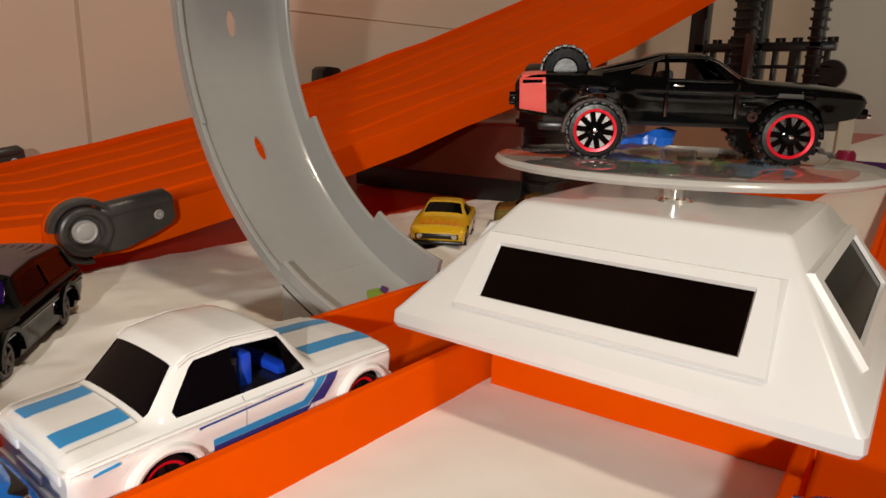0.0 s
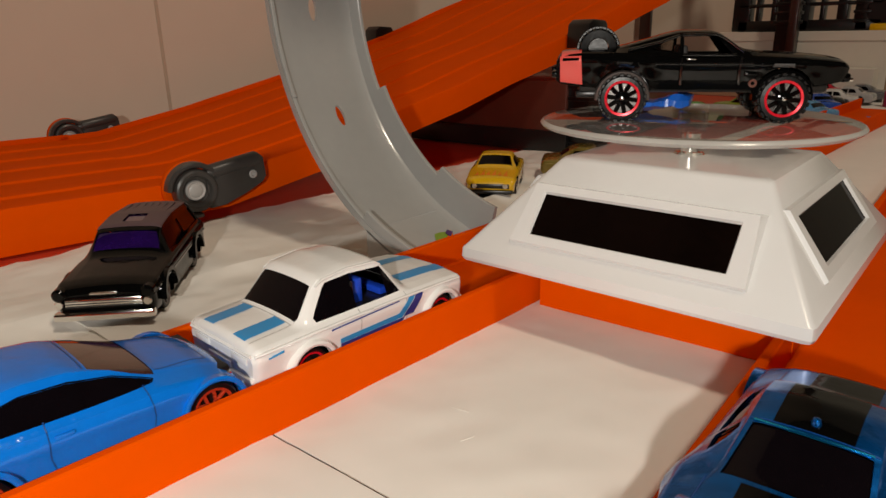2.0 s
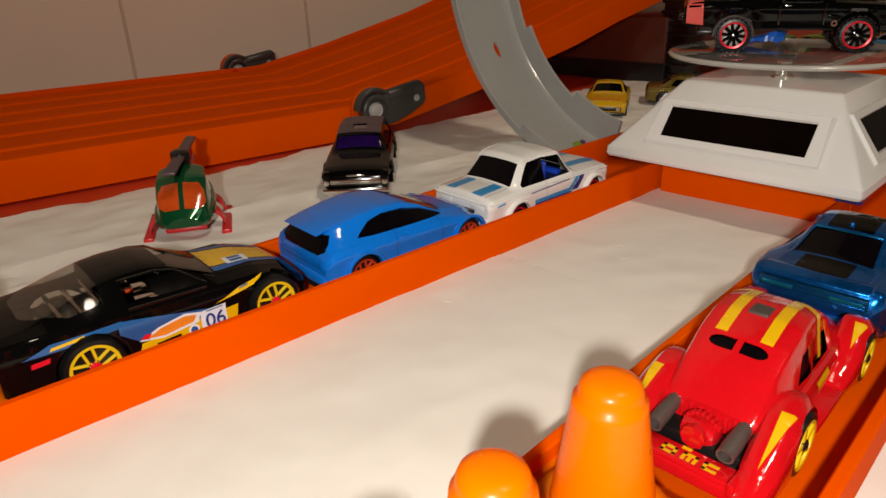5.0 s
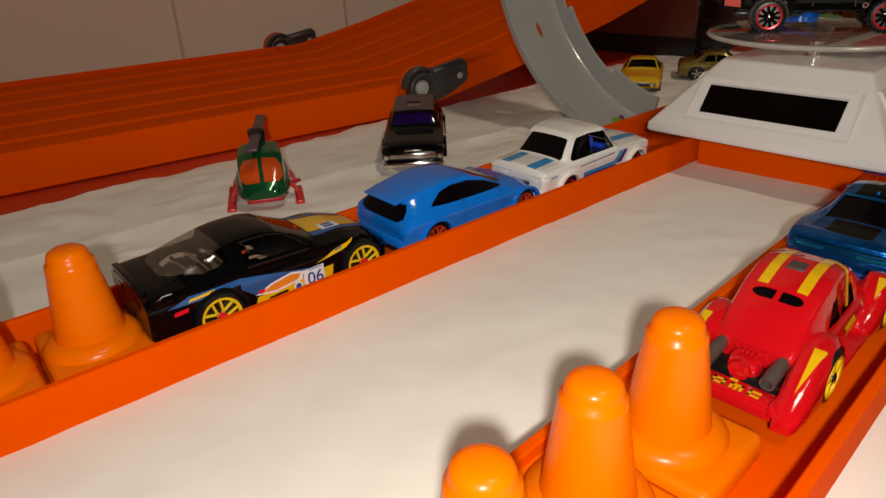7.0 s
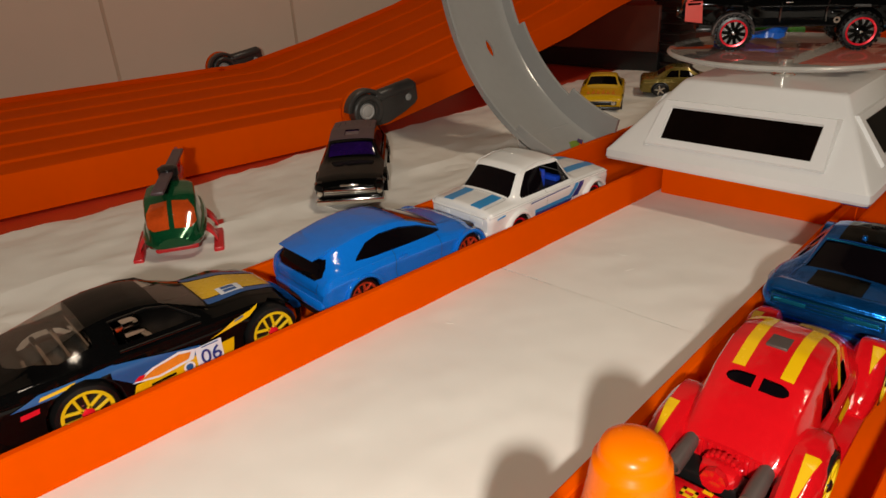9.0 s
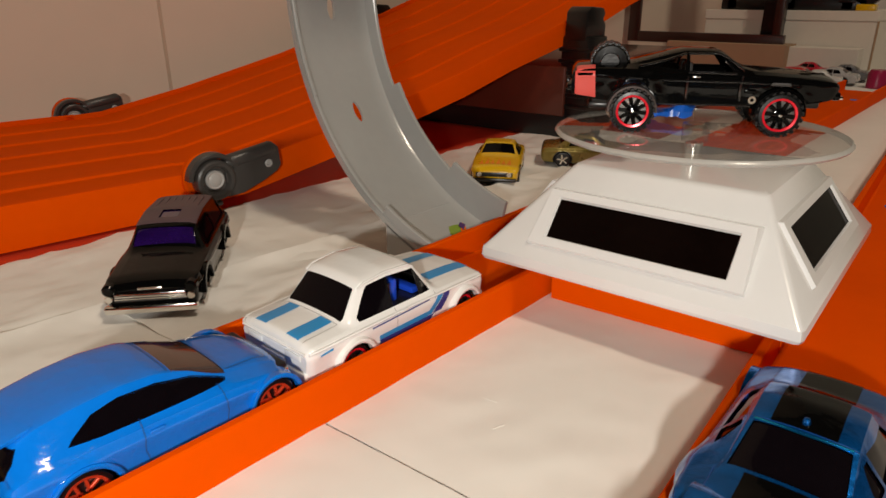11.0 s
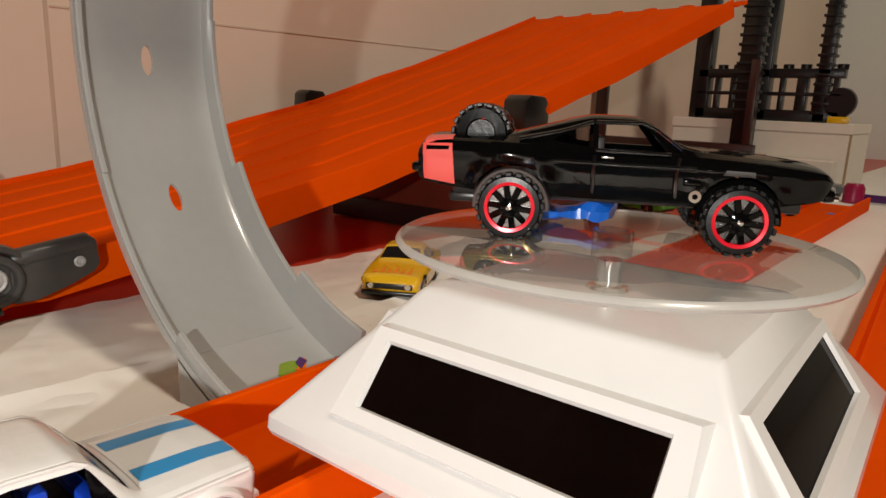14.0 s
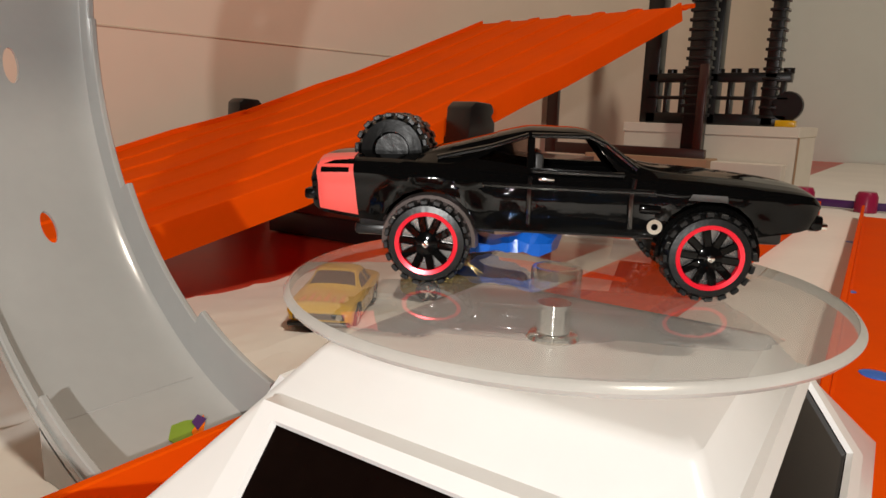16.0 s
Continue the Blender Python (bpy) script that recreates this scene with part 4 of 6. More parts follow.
def black_coupe():
    car = thing("sports_coupe", "black die-cast sports coupe with yellow and blue racing graphics", "toy car", (-2.1, -4.28, .22), group="cars on the tracks")
    s = car_skin([(-1.68, .5, 1.6, 1.68, 1.18, 1.34, 1.1), (-1.62, .4, 1.72, 1.8, 1.26, 1.4, 1.14), (-1.0, .3, 1.74, 1.84, 1.38, 1.44, 1.1), (-.8, .28, 1.73, 1.88, 1.38, 1.44, 1.04), (0, .28, 1.68, 2.14, 1.38, 1.43, .92), (.6, .28, 1.65, 2.28, 1.38, 1.42, .88), (1.1, .28, 1.62, 2.33, 1.38, 1.42, .87),
                  (1.6, .28, 1.6, 2.31, 1.36, 1.42, .87), (2.05, .28, 1.58, 2.2, 1.36, 1.42, .88), (3.1, .28, 1.55, 1.7, 1.36, 1.42, 1.0), (4.0, .28, 1.52, 1.62, 1.36, 1.42, 1.0), (4.8, .32, 1.3, 1.38, 1.3, 1.36, .95), (5.25, .38, 1.0, 1.05, 1.1, 1.15, .8), (5.42, .45, .76, .8, .8, .85, .6)],
                 soft=1, flares=((0, .62, .6, .1), (4.27, .62, .6, .1)), crease=.02)
    arches(s, (0, 4.27), .68)
    decals(car, s, [("hood_stripe", M_YELLOW, "z", [(-.62, 3.05), (.62, 3.05), (.4, 4.9), (-.4, 4.9)], (1,)), ("hood_edge", M_NAVY2, "z", [(.66, 3.05), (.9, 3.05), (.62, 4.9), (.44, 4.9)], (1,)), ("hood_edge", M_NAVY2, "z", [(-.66, 3.05), (-.9, 3.05), (-.62, 4.9), (-.44, 4.9)], (1,)),
                    ("nose_stripe", M_YELLOW, "x", [(2.75, 1.16), (3.75, 1.32), (4.05, 1.5), (3.4, 1.38)], (1, -1)),
                    ("side_swoosh", M_NAVY2, "x", [(-1.25, 1.36), (-.6, 1.34), (-.2, 1.5), (-.7, 1.52)], (1, -1)), ("side_swoosh", M_NAVY2, "x", [(-.2, 1.5), (-.6, 1.34), (.6, 1.36), (.7, 1.5)], (1, -1)), ("side_swoosh", M_NAVY2, "x", [(.6, 1.5), (.6, 1.2), (1.0, .86), (2.5, .9), (2.5, 1.14), (1.5, 1.34)], (1, -1)),
                    ("side_panel", M_YELLOW, "x", [(.86, .45), (3.2, .5), (3.3, .98), (1.0, .82)], (1, -1)), ("flame_mark", M_PLATE, "x", [(.95, .88), (1.5, .78), (2.3, .86), (2.38, 1.1), (2.0, 1.2), (1.4, 1.08)], (1, -1)),
                    ("number_plate", M_PLATE, "x", [(2.36, .52), (2.98, .54), (2.98, 1.12), (2.36, 1.1)], (1, -1)), ("side_marker", M_RED_RIM, "x", [(-1.12, 1.12), (-.78, 1.14), (-.76, 1.26), (-1.1, 1.24)], (1, -1)), ("tail_mark", M_YELLOW, "x", [(-.75, 1.39), (-.1, 1.41), (-.05, 1.47), (-.7, 1.45)], (1, -1))])
    for sx_ in (1, -1):
        for name, mat, poly in (("flame_mark", M_FLAME, [(1.12, .9), (1.5, .84), (2.18, .92), (2.26, 1.08), (1.98, 1.14), (1.45, 1.05)]), ("flame_tip", M_RED_RIM, [(.98, .92), (1.16, .88), (1.24, 1.0), (1.1, 1.02)]), ("round_mark", M_PLATE, ring_poly(2.16, .72, .13, 12)), ("round_mark", M_NAVY2, ring_poly(2.16, .72, .085, 10)),
                                ("script_bar", M_PLATE, [(1.4, .5), (2.0, .52), (2.0, .57), (1.4, .55)]), ("script_bar", M_BLACK_CAR, [(1.3, .66), (1.85, .68), (1.85, .74), (1.3, .72)]), ("plate_bar", M_NAVY2, [(2.5, 1.06), (2.9, 1.07), (2.9, 1.1), (2.5, 1.09)]), ("nose_mark", M_NAVY2, [(3.35, 1.33), (3.6, 1.37), (3.6, 1.42), (3.4, 1.38)])):
            mark = carve(s, poly, "x", sx_, False, .05 if name != "round_mark" else (.05 if mat is M_PLATE else .056))
            part(name, mark, mat, car) if len(mark.faces) else mark.free()
    # ridges added along sill and roof edge to draw highlight lines
    for sx in (1, -1):
        for pts in ([(sx * 1.37, .9, 1.68), (sx * 1.37, 2.65, 1.62)], [(sx * 1.2, 2.72, 1.66), (sx * .99, 2.12, 2.12), (sx * .95, 1.7, 2.22), (sx * .95, .9, 2.22)]):
            st = []
            for k, p in enumerate(pts):
                d = (V(*pts[min(k + 1, len(pts) - 1)]) - V(*pts[max(0, k - 1)])).normalized()
                side = d.cross(V(0, 0, 1)).normalized()
                st.append((V(*p), side, side.cross(d)))
            part("glint_ridge", sweep([(.032 * math.cos(2 * math.pi * q / 8), .032 * math.sin(2 * math.pi * q / 8)) for q in range(8)], st), M_BLACK_RIDGE, car)
    hood_plate = carve(s, [(.28, 3.5), (.66, 3.5), (.6, 4.1), (.22, 4.1)], "z", 1, False, .02)
    part("hood_number", hood_plate, M_PLATE, car)
    for k in range(2):
        part("hood_mark", carve(s, [(.3 + .17 * k, 3.62), (.42 + .17 * k, 3.62), (.4 + .16 * k, 3.95), (.28 + .16 * k, 3.95)], "z", 1, False, .03), M_NAVY2, car)
    windows(car, s, [("rear_window", M_GLASS_CL, "z", [(-.55, -1.02), (.55, -1.02), (.86, -.8), (1.16, -.2), (1.12, .5), (-1.12, .5), (-1.16, -.2), (-.86, -.8)], (1,), .0), ("windshield", M_GLASS_CL, "z", [(-.84, 2.02), (.84, 2.02), (1.04, 3.0), (-1.04, 3.0)], (1,), .0),
                     ("side_window", None, "x", [(.95, 1.76), (2.6, 1.68), (2.5, 1.86), (2.15, 2.1), (1.7, 2.18), (.95, 2.18)], (1, -1), 0)])
    part("body", s, M_BLACK_CAR, car)
    chassis(car, -1.5, 4.9, 1.1, .22, 1.2)
    for sx in (-.45, .45):
        strip_bar(car, "seat", sx - .3, sx + .3, 1.0, 1.25, 1.15, 1.95, M_CHROME, .08, "bright chrome seat")
        strip_bar(car, "seat_cushion", sx - .3, sx + .3, 1.25, 1.8, 1.2, 1.45, M_CHROME, .08)
        strip_bar(car, "exhaust_tip", sx * .6 - .12, sx * .6 + .12, -1.72, -1.5, .34, .5, M_CHROME, .04)
    strip_bar(car, "luggage_floor", -.95, .95, -.95, .8, 1.2, 1.42, M_SEATGREY, .05)
    for k in range(4):
        strip_bar(car, "roll_bar", -.9, .9, -.7 + .38 * k, -.6 + .38 * k, 1.42 + .06 * k, 1.56 + .1 * k, M_CHROME, .04)
    for k in range(2):
        part("lamp_pod", lathe([(0, .02), (.2, 0), (.24, -.08), (.24, -.16)], 18, axis="y", m=Matrix.Translation((.62 - 1.24 * k, -1.69, 1.35)) @ Matrix.Rotation(math.pi, 4, "Z")), M_BLACK_CAR, car)
    strip_bar(car, "steering_wheel", -.62, -.3, 2.1, 2.16, 1.55, 1.85, M_CHROME, .05)
    strip_bar(car, "lip_spoiler", -1.1, 1.1, -1.68, -1.5, 1.76, 1.86, M_BLACK_CAR, .03)
    for sx in (1, -1):
        m = pose(sx * 1.478 * CM, 2.685 * CM, .80 * CM, 90, 0, 90 if sx > 0 else -90)
        letters("06", .5, M_NAVY, car, m)
    plain_wheel_set(car, (0, 4.27), .67, .5, 1.47, spokes=5, twin=True, spoke_mat=M_YEL_RIM, ring_mat=M_YEL_RIM, hub_mat=M_RED_RIM)
    return car


def fender(car, sx, tops, inner, outer, wheel_y, wheel_r, mat, mark):
    """A long teardrop mudguard: rows of (y, top, inner cut, outer cut) lofted, with a wheel opening and a yellow mark."""
    rows = np.array(tops, float)
    ys = np.linspace(rows[0, 0], rows[-1, 0], 40)
    tab = np.stack([np.interp(ys, rows[:, 0], rows[:, k]) for k in (1, 2, 3)], 1)
    for _ in range(3):
        mid = tab.copy()
        mid[1:-1] = (tab[:-2] + 2 * tab[1:-1] + tab[2:]) / 4
        tab = mid
    b = bmesh.new()
    rings = []
    for y, (top, ci, co) in zip(ys, tab):
        x0, x1, z0 = inner + ci, outer - co, .27
        h = top - z0
        pts = [(x0, z0), (x0, z0 + h * .5), (x0, z0 + h * .85), (x0 + .08, top), (x0 + (x1 - x0) * .4, top + .03), (x0 + (x1 - x0) * .7, top), (x1 - .12, top - h * .08), (x1 - .03, top - h * .2), (x1, top - h * .36), (x1, z0 + h * .35), (x1 - .02, z0)]
        rings.append([b.verts.new((sx * x, y, z)) for x, z in pts])
    n = len(rings[0])
    for p, q in zip(rings, rings[1:]):
        for k in range(n - 1):
            b.faces.new((p[k], p[k + 1], q[k + 1], q[k]))
    b.faces.new(rings[0])
    b.faces.new(rings[-1][::-1])
    bmesh.ops.recalc_face_normals(b, faces=b.faces)
    carve(b, ring_poly(wheel_y, wheel_r, wheel_r * 1.12), "x", sx, True, 0, 0.3).free()
    yellow = carve(b, [(sx * x, y) for x, y in mark], "z", 1, False, .012)
    ob = part("fender", b, mat, car)
    part("fender_mark", yellow, M_YELLOW, ob, "yellow triangular print")
    return ob


def red_beetle():
    y0 = 3.76
    car = thing("beetle_car", "red die-cast rear-engined beetle racer with yellow stripes", "toy car", (RX(y0) - .22, y0, .24), 3.8, group="cars on the tracks")
    s = car_skin([(-.75, .6, 1.0, 1.08, .85, .95, .7), (-.62, .5, 1.1, 1.25, .92, 1.02, .78), (-.2, .35, 1.15, 1.62, 1.0, 1.1, .78), (.4, .3, 1.2, 1.98, 1.0, 1.12, .8), (1.0, .3, 1.2, 2.18, 1.0, 1.12, .8), (1.5, .3, 1.2, 2.22, 1.0, 1.1, .78), (2.1, .3, 1.18, 2.1, 1.0, 1.08, .78), (2.6, .3, 1.15, 1.78, .95, 1.05, .78),
                  (2.9, .3, 1.12, 1.45, .95, 1.0, .7), (3.6, .3, 1.05, 1.3, .85, .92, .6), (4.2, .35, .85, 1.0, .7, .78, .5), (4.5, .45, .65, .72, .5, .55, .35)])
    decals(car, s, [("roof_stripe", M_YELLOW, "z", [(x - .11, .38), (x + .11, .38), (x + .11, 2.3), (x - .11, 2.3)], (1,)) for x in (-.4, .4)] + [("cross_stripe", M_YELLOW, "z", [(.42, 1.95), (.95, 1.55), (.95, 1.72), (.42, 2.12)], (1,)), ("cross_stripe", M_YELLOW, "z", [(-.42, 1.95), (-.95, 1.55), (-.95, 1.72), (-.42, 2.12)], (1,)),
                    ("hood_stripe", M_YELLOW, "z", [(-.3, 3.0), (.3, 3.0), (.25, 4.2), (-.25, 4.2)], (1,)), ("side_mark", M_YELLOW, "x", [(1.2, .95), (1.9, .98), (1.9, 1.12), (1.2, 1.1)], (1, -1)), ("side_mark", M_YELLOW, "x", [(1.5, .7), (2.0, .72), (2.0, .88), (1.5, .86)], (1, -1))])
    windows(car, s, [("rear_window", M_GLASS_DK, "z", [(0.060, 0.080), (0.060, 0.300), (0.338, 0.298), (0.441, 0.274), (0.507, 0.228), (0.517, 0.171), (0.469, 0.119), (0.393, 0.090), (0.300, 0.080)], (1,), -.05), ("rear_window", M_GLASS_DK, "z", [(-0.060, 0.080), (-0.060, 0.300), (-0.338, 0.298), (-0.441, 0.274), (-0.507, 0.228), (-0.517, 0.171), (-0.469, 0.119), (-0.393, 0.090), (-0.300, 0.080)], (1,), -.05),
                     ("quarter_window", M_GLASS_DK, "x", [(.55, 1.32), (1.2, 1.3), (1.2, 1.82), (.85, 1.75)], (1, -1), -.05), ("door_window", M_CHROME, "x", [(1.3, 1.3), (2.25, 1.28), (2.1, 1.75), (1.3, 1.83)], (1, -1), -.06), ("windshield", M_GLASS_DK, "z", [(-.72, 2.3), (.72, 2.3), (.74, 2.75), (-.74, 2.75)], (1,), -.03)])
    part("body", s, M_RED_CAR, car)
    strip_bar(car, "roof_vent", -.18, .18, .95, 1.35, 2.16, 2.26, M_PEWTER, .02, "grey roof vent")
    chassis(car, -1.2, 4.3, .8, .22, .7)
    for sx in (-1, 1):
        fender(car, sx, [(-1.98, .5, .2, .12), (-1.85, .62, .14, .04), (-1.3, .92, .05, 0), (-.5, 1.3, .0, 0), (0, 1.42, 0, 0), (.35, 1.36, .05, .02), (.7, 1.05, .15, .08), (.95, .7, .2, .12)], .78, 1.43, 0, .6, M_RED_CAR,
               [(1.04, -.4), (1.27, -.36), (1.12, -1.45)])
        fender(car, sx, [(2.4, .5, .2, .1), (2.8, .72, .12, .03), (3.3, 1.12, .05, 0), (3.75, 1.34, 0, 0), (4.1, 1.26, .05, .02), (4.45, .9, .15, .1), (4.6, .6, .2, .15)], .72, 1.42, 3.75, .54, M_RED_CAR,
               [(1.04, 3.65), (1.27, 3.68), (1.16, 3.1)])
        strip_bar(car, "running_board", sx * 1.05 - .3, sx * 1.05 + .3, .9, 2.7, .24, .42, M_RED_CAR, .05)
        pipe = lathe([(.0, 0), (.12, 0), (.14, .3), (.155, .62), (.15, .95), (.11, .95), (.1, .7), (0, .7)], 16, axis="y", m=Matrix.Translation((sx * .62, -.55, 1.0)) @ Matrix.Rotation(math.pi, 4, "Z") @ Matrix.Rotation(-.15, 4, "X"))
        part("exhaust_pipe", pipe, M_PEWTER, car, "dull grey exhaust pipe")
    eng = box(-.32, .32, -1.2, -.6, .55, .98, .12)
    part("engine", eng, M_RED_CAR, car)
    fan = lathe([(0, 0), (.22, 0), (.22, .12), (.1, .14), (0, .14)], 8, axis="y", m=Matrix.Translation((0, -1.32, .8)))
    part("engine_cap", fan, M_RED_CAR, car)
    rb = strip_bar(car, "rear_bumper", -.92, .92, -1.82, -1.38, .5, .64, M_RED_CAR, .04)
    strip_bar(car, "tail_panel", -.9, .9, -1.84, -1.76, .3, .55, M_RED_CAR, .03)
    strip_bar(car, "engine_bay", -.8, .8, -1.4, -.6, .3, .5, M_BLACK_PL, .03)
    for k in range(7):
        strip_bar(car, "lid_rib", -.5 + .155 * k, -.42 + .155 * k, -.79, -.66, .75, 1.06, M_RED_CAR, .02)
    for x0, x1, y0, y1 in ((-.36, -.3, -1.74, -1.54), (-.36, -.1, -1.6, -1.54), (-.36, -.1, -1.74, -1.68), (-.16, -.1, -1.74, -1.54), (.0, .06, -1.74, -1.54), (.1, .16, -1.74, -1.6), (.2, .26, -1.74, -1.54), (0, .26, -1.6, -1.54), (.36, .42, -1.74, -1.54), (.36, .6, -1.74, -1.68), (.36, .6, -1.6, -1.54), (-.08, .08, -1.48, -1.41)):
        strip_bar(car, "bumper_mark", x0, x1, y0, y1, .635, .65, M_YELLOW, 0)
    for k in range(9):
        a = math.pi * (.1 + .8 * k / 8)
        part("engine_stud", lathe([(.045, 0), (.045, .1), (.02, .13), (0, .13)], 8, axis="y", m=Matrix.Translation((.3 * math.cos(a), -.9, .82 + .26 * math.sin(a))) @ Matrix.Rotation(math.pi, 4, "Z")), M_RED_CAR, car)
    for sx in (-1, 1):
        strip_bar(car, "lid_hinge", sx * .42 - .05, sx * .42 + .05, -.62, -.5, 1.12, 1.22, M_RED_CAR, .02)
        strip_bar(car, "bumper_end", sx * .9 - .06, sx * .9 + .06, -1.9, -1.3, .45, .72, M_RED_CAR, .03)
    plain_wheel_set(car, (0, 3.75), {0: .6, 3.75: .54}, .5, 1.4, spokes=5, spoke_mat=M_YEL_RIM, ring_mat=M_YEL_RIM, hub_mat=M_BLACK_PL)
    return car


def blue_muscle():
    y0 = 9.74
    car = thing("muscle_car", "metallic blue die-cast muscle car with black stripes", "toy car", (RX(y0) - .3, y0, .24), 2.8, group="cars on the tracks")
    s = car_skin([(-1.35, .55, 1.1, 1.16, 1.05, 1.18, .85), (-1.28, .36, 1.42, 1.5, 1.2, 1.32, .98), (-1.1, .3, 1.5, 1.58, 1.28, 1.4, 1.02), (-.5, .28, 1.5, 1.6, 1.36, 1.46, 1.0), (-.1, .28, 1.48, 1.68, 1.36, 1.46, .92), (.9, .28, 1.42, 2.08, 1.34, 1.43, .84), (1.5, .28, 1.4, 2.16, 1.34, 1.42, .84), (2.1, .28, 1.38, 2.08, 1.34, 1.42, .84),
                  (2.9, .28, 1.35, 1.58, 1.34, 1.42, .98), (3.3, .28, 1.33, 1.46, 1.34, 1.42, 1.0), (4.2, .3, 1.22, 1.34, 1.3, 1.38, .98), (4.5, .34, 1.1, 1.2, 1.2, 1.28, .9), (4.62, .5, .9, .96, 1.05, 1.1, .8)], soft=1, flares=((0, .7, .6, .1), (3.8, .6, .54, .07)), crease=.03)
    arches(s, (0, 3.8), .56)
    seams(car, s, M_BLUE_GAP, [("z", (1,), [(-1.0, -.3), (-.98, -1.1)]), ("z", (1,), [(1.0, -.3), (.98, -1.1)]), ("x", (1, -1), [(1.0, 1.5), (.95, .5)]), ("z", (1,), [(-.8, .8), (.8, .8)])])
    decals(car, s, [("trunk_stripe", M_BLACK_CAR, "z", [(-.55, -1.15), (.55, -1.15), (.55, -.3), (-.55, -.3)], (1,)), ("roof_stripe", M_BLACK_CAR, "z", [(-.5, .8), (.5, .8), (.5, 2.05), (-.5, 2.05)], (1,)), ("hood_stripe", M_BLACK_CAR, "z", [(-.5, 3.1), (.5, 3.1), (.5, 4.4), (-.5, 4.4)], (1,))])
    windows(car, s, [("rear_window", M_GLASS_DK, "z", [(-.85, -.22), (.85, -.22), (.74, .72), (-.74, .72)], (1,), -.03), ("windshield", M_GLASS_DK, "z", [(-.76, 2.15), (.76, 2.15), (.95, 2.85), (-.95, 2.85)], (1,), -.03),
                     ("quarter_window", M_GLASS_DK, "x", [(.35, 1.55), (.85, 1.52), (.85, 1.9), (.7, 1.88)], (1, -1), -.04), ("door_window", M_GLASS_DK, "x", [(.95, 1.52), (2.5, 1.5), (2.1, 1.88), (.95, 1.96)], (1, -1), -.04)])
    part("body", s, M_BLUE_MET, car)
    chassis(car, -1.2, 4.4, 1.08, .22, 1.1)
    # teal bar added as the cyan glint along the rear glass edge
    strip_bar(car, "window_glint", -.74, .74, .74, .77, 2.03, 2.07, M_TEAL, .01)
    part("roof_knob", lathe([(.06, -.05), (.07, .03), (.05, .09), (0, .11)], 12, m=Matrix.Translation((0, .95, 2.14))), M_BLUE_MET, car)
    tail = prism([(-1.46, 1.5), (-1.42, 1.57), (-1.1, 1.635), (-.85, 1.58), (-1.2, 1.45)], 2.3, "yz", bevel=.035)
    tail.transform(Matrix.Translation((-1.15, 0, 0)))
    part("spoiler", tail, M_BLUE_MET, car, "ducktail spoiler")
    # tail panel and lamps coloured teal as highlights on the blue
    strip_bar(car, "tail_panel", -1.14, 1.14, -1.4, -1.25, 1.1, 1.38, M_TEAL_DK, .03)
    for k in range(3):
        strip_bar(car, "panel_rib", -1.1, 1.1, -1.425, -1.38, 1.13 + .085 * k, 1.17 + .085 * k, M_BLUE_MET, .012)
    strip_bar(car, "rear_bumper", -1.22, 1.22, -1.44, -1.25, .62, .86, M_BLUE_MET, .06)
    for sx in (-1, 1):
        strip_bar(car, "tail_lamp", sx * .72 - .34, sx * .72 + .34, -1.435, -1.3, 1.18, 1.3, M_TEAL, .03)
        strip_bar(car, "exhaust_tip", sx * .6 - .16, sx * .6 + .16, -1.42, -1.2, .34, .5, M_BLACK_PL, .04)
    arch_lips(car, (0, 3.8), .56, 1.41, M_BLUE_MET, .03)
    plain_wheel_set(car, (0, 3.8), .55, .48, 1.4, spokes=5, twin=True, spoke_mat=M_BLACK_PL, ring_mat=M_CHROME)
    return car


